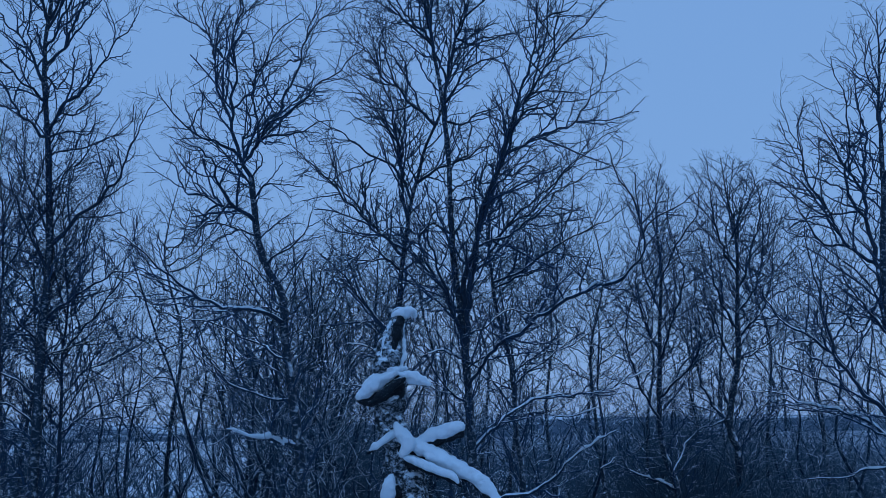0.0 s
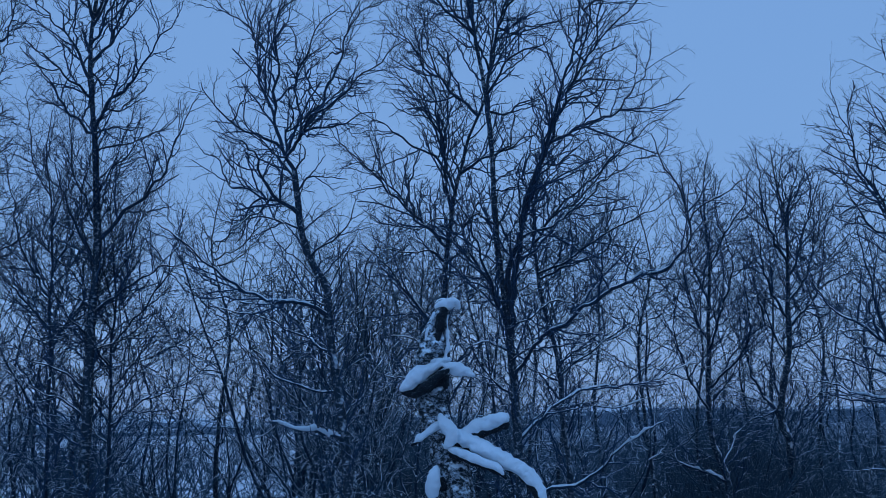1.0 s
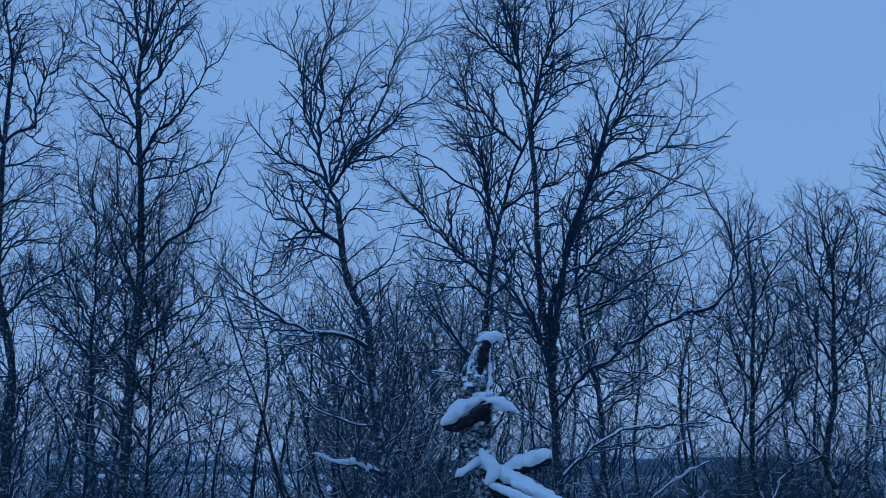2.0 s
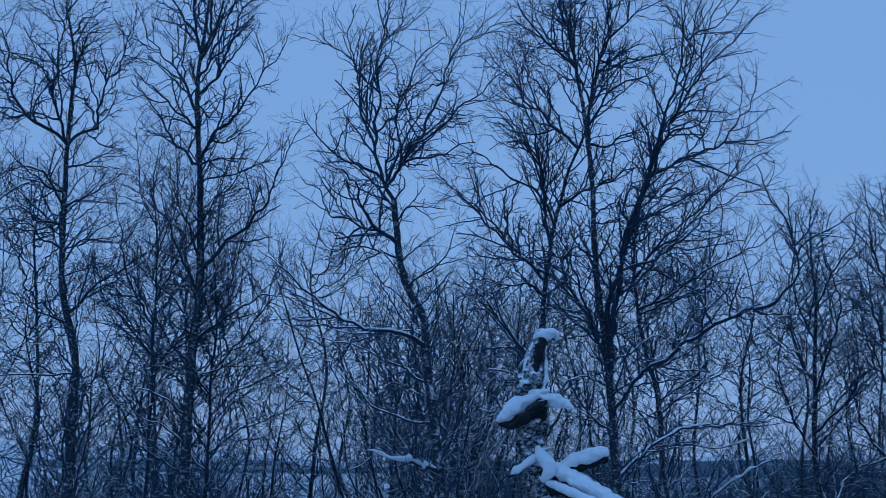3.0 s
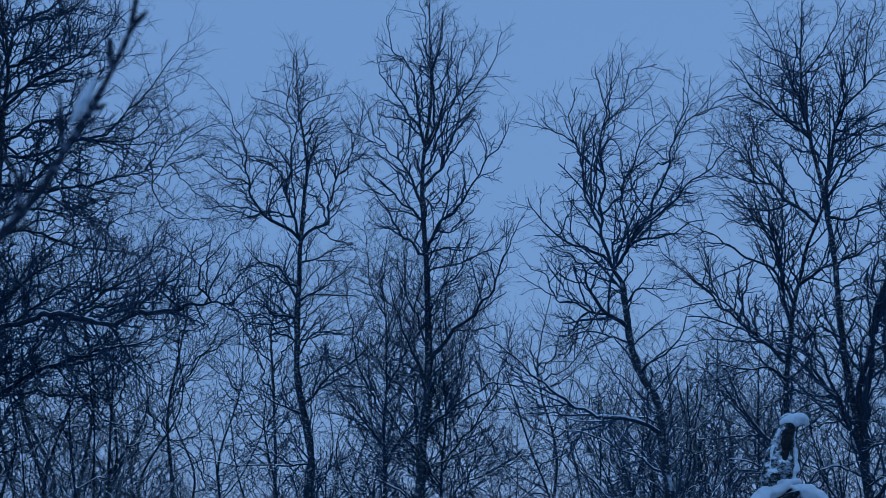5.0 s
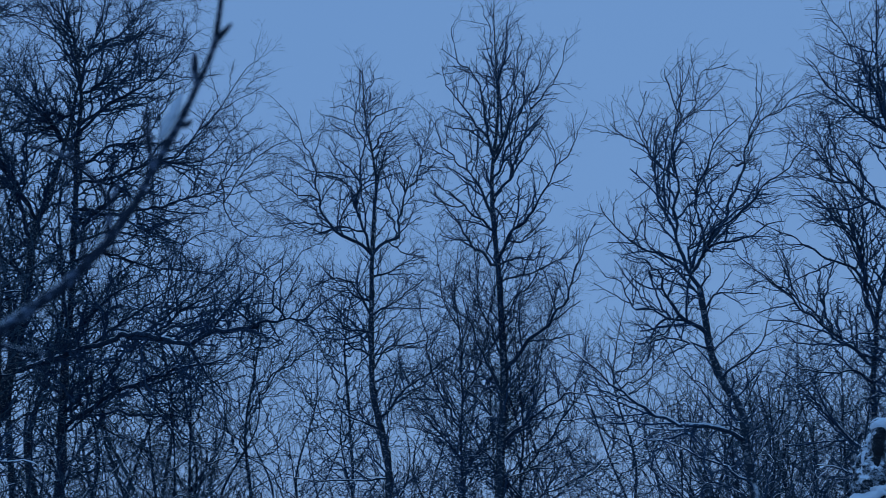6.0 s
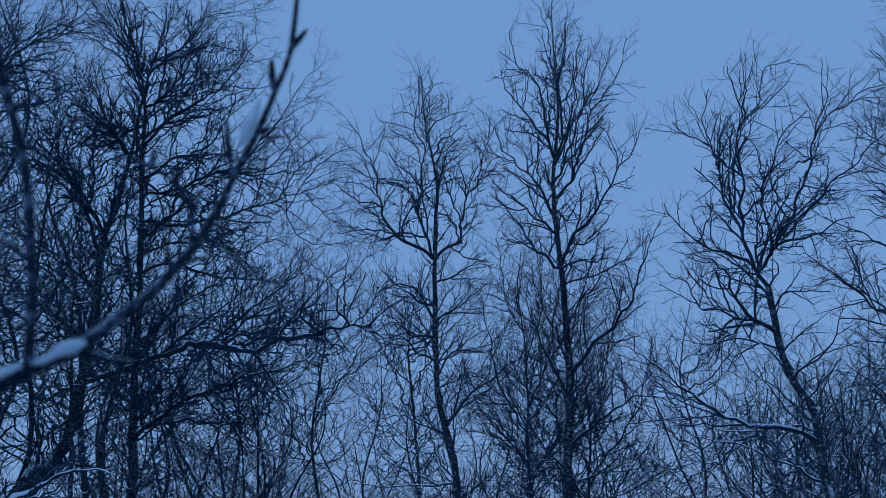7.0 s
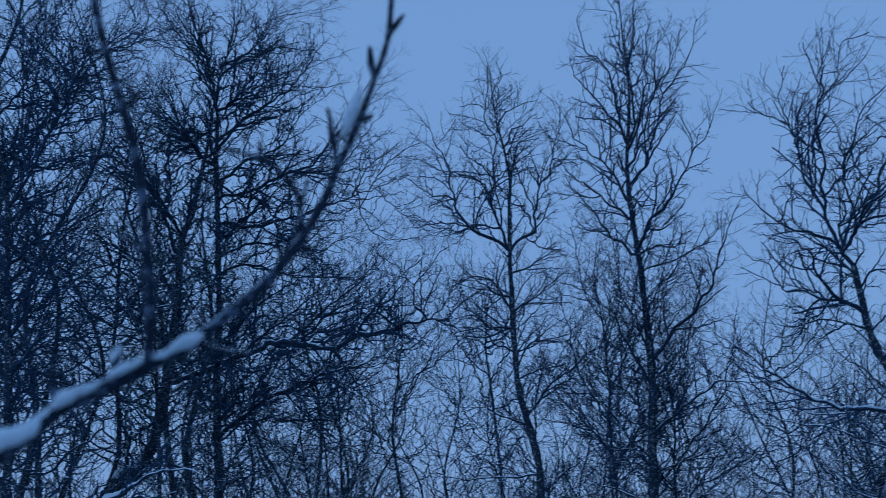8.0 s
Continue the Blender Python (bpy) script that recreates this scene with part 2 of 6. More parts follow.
def limb(tree, radius, tip, depth_from, depth_to, snow, *points):
    """A limb through points (sideways, height), which leans back from depth_from to depth_to."""
    deep = np.linspace(depth_from, depth_to, len(points))
    p = np.array([(u, d, h) for (u, h), d in zip(points, deep)])
    tree["limbs"].append((p, radius, snow, tip))


def snow_ridge(path, rad, amount):
    """A broken ridge of snow along the upper side of a limb."""
    k = len(path)
    run = unit(np.gradient(path, axis=0))
    flat = np.clip(1.55 - np.abs(run[:, 2]) * 1.4, 0, 1)
    breaks = rng.uniform(0.3, 1.1, k) * np.clip(np.convolve(rng.uniform(0, 1, k + 6), np.ones(7) / 7, "valid") * 3.5 - 0.95, 0, 1)
    size = amount * (0.58 * rad + 0.009) * flat * breaks
    line = path + np.array([0, 0, 1.0]) * (rad * 0.75 + size * 0.35)[:, None]
    line[size < 0.002] = path[size < 0.002]
    size = np.maximum(size, 0.0005)
    size[0] = size[-1] = 0.0004
    return tubes(line[None], size[None], 8)


def snow_flecks(P, R, share):
    """Short clots of snow that lie on the flatter, lower shoots."""
    count = int(len(P) * share)
    who = rng.integers(0, len(P), count)
    at = rng.integers(0, P.shape[1] - 2, count)
    a, c = P[who, at], P[who, at + 1]
    way = unit(c - a)
    keep = (np.abs(way[:, 2]) < 0.75) & (a[:, 2] < 1.2 + 2.4 * rng.uniform(0, 1, count) ** 1.5)
    a, c, who, at = a[keep], c[keep], who[keep], at[keep]
    size = rng.uniform(0.0035, 0.0085, len(a))
    up = np.stack([0 * size, 0 * size, R[who, at] * 0.8 + 0.4 * size], 1)
    q = rng.uniform(0.2, 0.8, len(a))[:, None]
    line = np.stack([a + up * 0.4, a + (c - a) * q * 0.35 + up, a + (c - a) * q * 0.7 + up, a + (c - a) * q + up * 0.4], 1)
    return tubes(line, size[:, None] * np.array([0.2, 1.0, 0.8, 0.2]), 5)


def grow(name, tree, label, category="tree", group="", density=1.0, reach=0.7, levels=3, twigs=None, fine=1.0, lift=0.16, angle=(28, 68), gauge=1.0, bend=1.0, slender=0.68, twist=1.0, wind=0.0):
    """A bare birch from its plan: trunks and limbs, then shoots on shoots."""
    top = new(name)
    top.matrix_world = tree["at"]
    tagged(top, label, category, group)
    density = density * (1.0 if levels > 2 else 0.85)
    lines, radii, sizes, joints, gauges = [], [], [], [], []
    for i, (p, r, snow, tip) in enumerate(tree["limbs"]):
        length = np.linalg.norm(np.diff(p, axis=0), axis=1).sum()
        r = r * (slender if p[0][2] >= 0 else 0.86)
        k = int(np.clip(length / 0.05, 10, 90))
        q = spline(p, k)
        stem = p[0][2] < 0
        q = q + (wavy(k, 0.012) if stem else bend * (wavy(k, 0.02) + wavy(k, 0.011, 2)))
        s = np.linspace(0, 1, k)
        if not stem:
            # spring from the nearest wood that is there already, and no thicker than it
            wood, thick = np.concatenate(joints), np.concatenate(gauges)
            gap = np.linalg.norm(wood - q[0], axis=1)
            near = int(np.argmin(gap))
            if gap[near] < 0.35:
                q = q + (wood[near] - q[0]) * ((1 - s) ** 2)[:, None]
            r = min(r, 0.82 * thick[gap < gap[near] + 0.12].max())
        end = min(tip, r * 0.9)
        rr = end + (r - end) * (1 - s) ** (0.95 if stem else 1.25)
        if stem:
            rr = rr * (1 + 0.35 * np.exp(-np.maximum(q[:, 2], 0) * 6))
        rr = rr * (1 + 0.07 * rng.normal(0, 1, k))
        joints.append(q[2:])
        gauges.append(rr[2:])
        v, f = tubes(q[None], rr[None], 10 if r > 0.025 else 6)
        piece = part("trunk" if stem else "limb", mesh_from("trunk" if stem else "limb", v, f, TRUNK if r > 0.03 else LIMB), top)
        if snow > 0:
            v, f = snow_ridge(q, rr, snow)
            part("snow_ridge", mesh_from("snow_ridge", v, f, SNOW), piece, "strip of settled snow")
        at = np.linspace(0, k - 1, 24)
        lines.append(np.stack([np.interp(at, np.arange(k), q[:, c]) for c in range(3)], 1))
        radii.append(np.interp(at, np.arange(k), rr))
        sizes.append(length)
    pieces = []
    close = levels > 2
    for P, R, size, (p, r, snow, tip) in zip(lines, radii, sizes, tree["limbs"]):
        stem = p[0][2] < 0
        far = reach * (1.0 if stem else float(np.clip(0.4 + 0.45 * size, 0.45, 1.15)))
        low = float(np.clip((0.9 if close else 1.5) / max(p[-1][2], 1.0), 0.05, 0.5)) if stem else 0.08
        pieces.append(sprout(P[None], R[None], 0.08 / density, (0.16 * far, far), angle, lift, 9 if close else 7, gauge * (0.0084 if close else 0.0088), low, 0.38 * twist, (0.2 if close else 0.26) * twist, bias=1.0, wind=wind))
    P1, R1 = np.concatenate([a for a, _ in pieces]), np.concatenate([b for _, b in pieces])
    shoots = [tubes(P1, R1, 4 if close else 3)]
    P2, R2 = sprout(P1, R1, (0.062 if close else 0.08) / density, (0.05, 0.3 if close else 0.4), (28, 72), 0.6 * lift, 6 if close else 5, gauge * (0.006 if close else 0.0064), 0.1, 0.45 * twist, (0.26 if close else 0.3) * twist, wind=wind)
    shoots.append(tubes(P2, R2, 3))
    if close:
        P3, R3 = sprout(P2, R2, 0.074 / (density * fine), (0.03, 0.13), (30, 75), 0.08, 4, gauge * 0.0047, 0.15, 0.45 * twist, 0.26 * twist, wind=wind)
        shoots.append(tubes(P3, R3, 3))
    for centre, size, count in tree.get("knots", []):
        way = unit(rng.normal(0, 1, (count, 3)) + np.array([0, 0, 0.6]))
        foot = centre + rng.normal(0, 0.22 * size, (count, 3))
        line = [foot]
        for _ in range(4):
            line.append(line[-1] + unit(way + rng.normal(0, 0.45, way.shape)) * size * 0.2)
        v, f = tubes(np.stack(line, 1), np.linspace(0.0024, 0.0014, 5)[None, :] * np.ones((count, 1)), 3)
        tagged(part("twig_tangle", mesh_from("twig_tangle", v, f, twigs or TWIGS, False), top, "dense tangle of fine twigs"), kind="stuff")
    v, f = snow_flecks(np.concatenate([P1[:, :5], P2[:, :5]]), np.concatenate([R1[:, :5], R2[:, :5]]), 0.36 if close else 0.24)
    tagged(part("snow_dusting", mesh_from("snow_dusting", v, f, SNOW), top, "clots of snow on the twigs"), kind="stuff")
    v, f = merge(shoots)
    tagged(part("crown", mesh_from("crown", v, f, twigs or TWIGS, False), top, "fine bare twigs"), kind="stuff")
    return top


# ---- ground, far slopes ----
def ground_height(x, y):
    r = np.hypot(x, y)
    wave = 0.07 * np.sin(0.9 * x + 0.4) * np.cos(0.7 * y) + 0.05 * np.sin(1.7 * y + 0.6 * x)
    near = np.clip(r / 4, 0, 1)
    return wave * near - 0.02 - 5.0 * np.clip((r - 40) / 160, 0, 1) ** 1.2


def build_ground():
    rings = np.r_[0.0, np.geomspace(0.4, 3500, 110)]
    turns = np.linspace(0, 2 * np.pi, 145)
    rr, aa = np.meshgrid(rings, turns, indexing="ij")
    x, y = rr * np.cos(aa), rr * np.sin(aa)
    v = np.stack([x, y, ground_height(x, y)], -1).reshape(-1, 3)
    i, j = np.meshgrid(np.arange(len(rings) - 1), np.arange(len(turns) - 1), indexing="ij")
    a = (i * len(turns) + j).ravel()
    q = np.stack([a, a + len(turns), a + len(turns) + 1, a + 1], 1)
    return tagged(new("ground", mesh_from("ground", v, q, GROUND_SNOW)), "snowy heath ground with dark heather reaching the horizon", "ground", kind="structure")


def build_slopes():
    turns = np.linspace(0, 2 * np.pi, 1081)
    steps = np.linspace(0, 1, 14)
    s, a = np.meshgrid(steps, turns, indexing="ij")
    crest = 46 + 16 * np.sin(3 * a + 0.6) + 9 * np.sin(11 * a) + 4 * np.sin(29 * a + 1) + 1.6 * np.sin(83 * a) + 1.2 * np.sin(137 * a + 2)
    r = 1500 + 1500 * s
    z = -8 + (crest + 8) * s ** 1.3 + 3 * np.sin(9 * a + 7 * s)
    v = np.stack([r * np.cos(a), r * np.sin(a), z], -1).reshape(-1, 3)
    i, j = np.meshgrid(np.arange(len(steps) - 1), np.arange(len(turns) - 1), indexing="ij")
    k = (i * len(turns) + j).ravel()
    q = np.stack([k, k + len(turns), k + len(turns) + 1, k + 1], 1)
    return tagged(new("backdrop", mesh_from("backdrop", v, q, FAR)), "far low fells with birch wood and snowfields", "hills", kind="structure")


build_ground()
build_slopes()


def far_thicket(name, count, near, far, height, label, spread):
    """A belt of bare shrubs too far off to count."""
    a = np.radians(rng.uniform(spread[0], spread[1], count))
    r = near + (far - near) * rng.uniform(0, 1, count) ** 1.7
    base = np.stack([r * np.sin(a), r * np.cos(a)], 1)
    z = ground_height(base[:, 0], base[:, 1])
    tall = height * rng.uniform(0.45, 1.25, count) * (1 + (r - near) / 60) * (0.8 + 0.3 * np.sin(a * 23) + 0.2 * np.sin(a * 57 + 1))
    lean = rng.normal(0, 0.4, (count, 2))
    s = np.linspace(0, 1, 5)
    P = np.stack([np.stack([base[:, 0] + lean[:, 0] * tall * t ** 1.5, base[:, 1] + lean[:, 1] * tall * t ** 1.5, z + tall * t], 1) for t in s], 1)
    R = 0.02 * np.ones((count, 1)) * np.linspace(1, 0.3, 5)[None]
    A, AR = sprout(P, R, 0.36, (0.3, 0.9), (35, 85), 0.2, 4, 0.012, 0.05, 0.3, 0.25)
    B, BR = sprout(A, AR, 0.34, (0.2, 0.4), (30, 75), 0.15, 3, 0.008, 0.1, 0.3, 0.25)
    v, q = merge([tubes(P, R, 3), tubes(A, AR, 3), tubes(B, BR, 3)])
    return tagged(new(name, mesh_from(name, v, q, SCRUB, False)), label, "shrubs", kind="stuff")


far_thicket("birch_scrub", 2600, 12.5, 75, 1.25, "belt of dark bare birch scrub on snow", (2, 40))
far_thicket("birch_scrub", 900, 12.0, 60, 1.3, "thin belt of bare birch scrub on snow", (-28, 2))
far_thicket("birch_scrub", 1500, 11.5, 34, 0.85, "dense low dark scrub on snow", (17, 36))


# ---- the birches, from their limbs ----
tall_plan = plan(-1.84, 8.79, 11.6)
limb(tall_plan, 0.061, 0.003, 0.00, 0.00, 0.0, (-0.01, -0.10), (-0.00, 2.10), (0.04, 2.87), (0.02, 3.50), (-0.01, 4.05), (-0.05, 4.53), (-0.05, 4.78), (0.00, 5.22), (-0.02, 5.74), (-0.03, 6.27))
limb(tall_plan, 0.026, 0.003, 0.00, -0.60, 0.0, (0.05, 3.08), (0.29, 3.34), (0.45, 3.48), (0.54, 3.60), (0.57, 3.73), (0.66, 3.93), (0.75, 4.08))
limb(tall_plan, 0.020, 0.003, 0.00, -0.49, 0.0, (0.06, 2.52), (0.23, 2.64), (0.41, 2.75), (0.56, 2.83), (0.86, 2.78))
limb(tall_plan, 0.017, 0.003, 0.00, -0.24, 0.6, (0.01, 1.92), (-0.10, 2.02), (-0.26, 2.10), (-0.48, 2.16))
limb(tall_plan, 0.017, 0.003, 0.00, -0.29, 0.0, (0.02, 2.86), (-0.15, 3.18), (-0.24, 3.46), (-0.32, 3.65))
limb(tall_plan, 0.015, 0.003, 0.00, 0.18, 0.0, (0.02, 3.12), (-0.08, 3.44), (-0.17, 3.71), (-0.23, 3.95))
limb(tall_plan, 0.013, 0.003, 0.00, -0.37, 0.0, (0.04, 3.30), (0.12, 3.54), (0.27, 3.70), (0.36, 3.90))
limb(tall_plan, 0.015, 0.003, 0.00, 0.23, 0.0, (0.04, 2.52), (-0.09, 2.78), (-0.27, 2.96), (-0.52, 3.14))
limb(tall_plan, 0.013, 0.003, 0.00, 0.46, 0.0, (0.04, 2.18), (0.33, 2.32), (0.59, 2.47), (0.77, 2.67))
limb(tall_plan, 0.015, 0.003, 0.00, 0.16, 0.0, (0.05, 1.67), (-0.13, 1.84), (-0.38, 1.93), (-0.58, 2.14))
limb(tall_plan, 0.026, 0.003, 0.00, -0.30, 0.0, (-0.05, 4.85), (-0.09, 5.00), (-0.12, 5.11), (-0.15, 5.30), (-0.15, 5.42), (-0.20, 5.48), (-0.23, 5.53), (-0.29, 5.58), (-0.32, 5.65), (-0.36, 5.74), (-0.38, 5.85))
limb(tall_plan, 0.020, 0.003, 0.00, 0.30, 0.0, (-0.06, 4.86), (-0.01, 5.00), (0.00, 5.16), (0.00, 5.38), (-0.01, 5.47), (-0.02, 5.59), (-0.04, 5.73), (-0.06, 5.91), (-0.07, 6.09), (-0.09, 6.21), (-0.14, 6.39))
limb(tall_plan, 0.015, 0.003, 0.15, 0.50, 0.0, (0.00, 5.48), (0.02, 5.70), (0.05, 5.86), (0.07, 6.06), (0.10, 6.23), (0.12, 6.43))
limb(tall_plan, 0.016, 0.003, 0.00, -0.40, 0.0, (-0.05, 4.74), (0.00, 4.84), (0.07, 4.99), (0.11, 5.12), (0.13, 5.25), (0.14, 5.37), (0.16, 5.50), (0.18, 5.60), (0.20, 5.73))
limb(tall_plan, 0.020, 0.003, 0.00, 0.50, 0.0, (-0.04, 4.49), (0.03, 4.61), (0.11, 4.72), (0.16, 4.89), (0.22, 5.11), (0.25, 5.28), (0.28, 5.41), (0.34, 5.56), (0.39, 5.72), (0.46, 5.90), (0.54, 6.04))
limb(tall_plan, 0.016, 0.003, 0.00, -0.50, 0.0, (-0.05, 4.62), (0.01, 4.69), (0.08, 4.81), (0.15, 4.98), (0.20, 5.13), (0.23, 5.24), (0.21, 5.36), (0.25, 5.46), (0.28, 5.55))
limb(tall_plan, 0.014, 0.003, 0.30, 0.10, 0.0, (0.28, 5.38), (0.38, 5.49), (0.46, 5.58), (0.53, 5.69), (0.58, 5.83), (0.60, 5.95))
limb(tall_plan, 0.022, 0.003, 0.00, -0.60, 0.0, (-0.00, 3.93), (0.03, 3.98), (0.08, 4.08), (0.13, 4.18), (0.22, 4.23), (0.29, 4.31), (0.34, 4.38), (0.39, 4.44), (0.42, 4.51), (0.47, 4.61), (0.53, 4.66), (0.60, 4.77), (0.62, 4.82))
limb(tall_plan, 0.012, 0.003, -0.45, -0.20, 0.0, (0.44, 4.56), (0.43, 4.73), (0.39, 4.89), (0.34, 5.02))
limb(tall_plan, 0.013, 0.003, -0.10, 0.30, 0.0, (0.08, 4.07), (0.18, 4.08), (0.25, 4.18), (0.35, 4.31), (0.40, 4.44))
limb(tall_plan, 0.020, 0.003, 0.00, 0.50, 0.0, (-0.05, 4.30), (-0.11, 4.44), (-0.16, 4.58), (-0.21, 4.68), (-0.29, 4.80), (-0.37, 4.90), (-0.45, 5.00), (-0.50, 5.11), (-0.53, 5.23), (-0.56, 5.40))
limb(tall_plan, 0.018, 0.003, 0.00, -0.50, 0.0, (-0.05, 4.16), (-0.11, 4.21), (-0.16, 4.24), (-0.22, 4.26), (-0.28, 4.33), (-0.35, 4.38), (-0.41, 4.40), (-0.52, 4.48))
limb(tall_plan, 0.020, 0.003, 0.00, 0.40, 0.0, (-0.01, 3.92), (-0.07, 3.98), (-0.16, 4.04), (-0.23, 4.10), (-0.28, 4.22), (-0.33, 4.34), (-0.40, 4.45), (-0.48, 4.57), (-0.60, 4.70))
limb(tall_plan, 0.016, 0.003, 0.00, 0.30, 0.0, (-0.09, 5.01), (-0.17, 5.11), (-0.25, 5.26), (-0.32, 5.39), (-0.39, 5.52), (-0.44, 5.65), (-0.48, 5.80))
limb(tall_plan, 0.012, 0.003, 0.20, 0.50, 0.0, (-0.29, 4.79), (-0.25, 4.96), (-0.24, 5.15), (-0.26, 5.32))
limb(tall_plan, 0.012, 0.003, -0.20, -0.60, 0.0, (-0.29, 4.36), (-0.39, 4.29), (-0.47, 4.28), (-0.55, 4.20))
limb(tall_plan, 0.013, 0.003, 0.00, -0.30, 0.0, (-0.00, 3.87), (0.13, 3.93), (0.22, 3.88), (0.35, 3.95), (0.41, 3.99))
limb(tall_plan, 0.012, 0.003, 0.00, 0.30, 0.0, (-0.05, 4.40), (0.07, 4.32), (0.12, 4.44), (0.19, 4.59), (0.22, 4.74))
limb(tall_plan, 0.013, 0.003, 0.00, 0.40, 0.0, (0.00, 3.78), (0.13, 3.84), (0.27, 3.88), (0.39, 3.97), (0.53, 4.03), (0.63, 4.15), (0.66, 4.34))
grow("birch_tree", tall_plan, "tall straight bare birch with dense low twigs, snow-flecked trunk", reach=0.58, density=0.86)

slim_plan = plan(-1.68, 8.94, 10.7)
limb(slim_plan, 0.025, 0.003, 0.00, 0.00, 0.0, (-0.02, -0.10), (-0.01, 1.16), (0.00, 1.67), (-0.00, 2.18), (0.01, 2.62), (-0.01, 2.97), (-0.04, 3.33), (-0.01, 3.69))
limb(slim_plan, 0.014, 0.003, 0.00, 0.49, 0.0, (0.01, 1.93), (0.20, 2.15), (0.46, 2.25), (0.68, 2.44), (0.78, 2.69))
limb(slim_plan, 0.014, 0.003, 0.00, -0.48, 0.0, (0.00, 2.27), (0.22, 2.52), (0.38, 2.77), (0.47, 3.02), (0.48, 3.26))
limb(slim_plan, 0.014, 0.003, 0.00, 0.36, 0.0, (0.00, 2.53), (-0.12, 2.90), (-0.26, 3.18), (-0.34, 3.52))
limb(slim_plan, 0.014, 0.003, 0.00, -0.31, 0.0, (0.00, 2.10), (-0.22, 2.35), (-0.38, 2.50), (-0.54, 2.82))
limb(slim_plan, 0.014, 0.003, 0.00, -0.49, 0.0, (0.00, 1.67), (0.25, 1.83), (0.52, 1.95), (0.75, 2.16))
limb(slim_plan, 0.014, 0.003, 0.00, -0.21, 0.0, (0.00, 2.79), (0.12, 3.05), (0.18, 3.31), (0.27, 3.52))
limb(slim_plan, 0.011, 0.003, 0.00, 0.43, 0.0, (-0.01, 1.50), (-0.20, 1.76), (-0.38, 1.98), (-0.52, 2.30))
limb(slim_plan, 0.011, 0.003, 0.00, -0.43, 0.0, (-0.01, 1.76), (0.12, 1.96), (0.23, 2.25), (0.28, 2.49))
grow("birch_tree", slim_plan, "slim bare birch beside a taller straight one", density=1.35)

skirt_plan = plan(-2.17, 9.02, 13.3)
limb(skirt_plan, 0.023, 0.003, 0.00, 0.00, 0.0, (0.00, -0.10), (0.00, 2.12), (-0.02, 2.56), (-0.01, 3.01), (-0.04, 3.43), (-0.08, 3.76), (-0.05, 4.15))
limb(skirt_plan, 0.016, 0.003, 0.00, -0.35, 0.0, (-0.00, 2.65), (-0.17, 2.91), (-0.27, 3.17), (-0.33, 3.43), (-0.37, 3.68))
limb(skirt_plan, 0.016, 0.003, 0.00, -0.60, 0.0, (-0.01, 2.83), (0.15, 3.16), (0.20, 3.48), (0.25, 3.79))
limb(skirt_plan, 0.016, 0.003, 0.00, -0.35, 0.0, (-0.00, 2.39), (-0.22, 2.64), (-0.39, 2.80), (-0.47, 3.05))
limb(skirt_plan, 0.014, 0.003, 0.00, 0.26, 0.0, (-0.03, 3.38), (-0.18, 3.69), (-0.22, 4.01), (-0.27, 4.33))
limb(skirt_plan, 0.014, 0.003, 0.00, -0.22, 0.0, (-0.03, 3.20), (0.10, 3.55), (0.10, 3.86), (0.04, 4.18))
limb(skirt_plan, 0.014, 0.003, 0.00, 0.26, 0.0, (0.00, 2.30), (0.23, 2.57), (0.42, 2.94), (0.53, 3.33))
limb(skirt_plan, 0.013, 0.003, -0.22, -0.78, 0.0, (0.15, 3.15), (0.37, 3.43), (0.46, 3.69), (0.53, 3.91))
limb(skirt_plan, 0.014, 0.003, 0.16, -0.41, 0.0, (0.42, 2.94), (0.60, 3.18), (0.69, 3.51), (0.73, 3.73))
grow("birch_tree", skirt_plan, "slim bare birch with many rising shoots beside a taller one", density=1.35)

forked_plan = plan(0.11, 7.50, -0.9)
limb(forked_plan, 0.047, 0.021, 0.00, 0.00, 0.0, (0.02, -0.10), (0.01, 1.20), (-0.02, 1.56), (-0.07, 1.93), (-0.11, 2.23), (-0.13, 2.53), (-0.22, 2.68), (-0.28, 2.85), (-0.32, 3.06), (-0.35, 3.32))
limb(forked_plan, 0.017, 0.003, 0.00, 0.42, 0.6, (-0.10, 2.10), (-0.25, 2.20), (-0.40, 2.26), (-0.52, 2.33), (-0.76, 2.40), (-0.94, 2.46))
limb(forked_plan, 0.015, 0.003, 0.00, -0.38, 0.7, (-0.08, 1.84), (-0.28, 1.87), (-0.45, 1.92), (-0.57, 2.03), (-0.69, 2.16))
limb(forked_plan, 0.023, 0.003, 0.00, -0.50, 1.6, (-0.02, 1.53), (-0.17, 1.55), (-0.28, 1.58), (-0.46, 1.64))
limb(forked_plan, 0.011, 0.003, 0.00, 0.26, 0.0, (-0.03, 1.64), (0.12, 1.86), (0.24, 2.09), (0.30, 2.25))
limb(forked_plan, 0.021, 0.003, 0.00, -0.30, 0.0, (-0.36, 3.41), (-0.40, 3.47), (-0.43, 3.52), (-0.45, 3.57), (-0.47, 3.66), (-0.48, 3.75), (-0.49, 3.86), (-0.47, 3.93), (-0.45, 4.01), (-0.46, 4.07), (-0.48, 4.15), (-0.47, 4.26), (-0.45, 4.35), (-0.42, 4.43), (-0.45, 4.51), (-0.48, 4.61), (-0.49, 4.74))
limb(forked_plan, 0.013, 0.003, -0.20, 0.10, 0.0, (-0.43, 4.35), (-0.38, 4.46), (-0.30, 4.54), (-0.21, 4.64), (-0.13, 4.75))
limb(forked_plan, 0.013, 0.003, -0.20, -0.50, 0.0, (-0.45, 4.37), (-0.41, 4.42), (-0.39, 4.51), (-0.36, 4.59), (-0.32, 4.66))
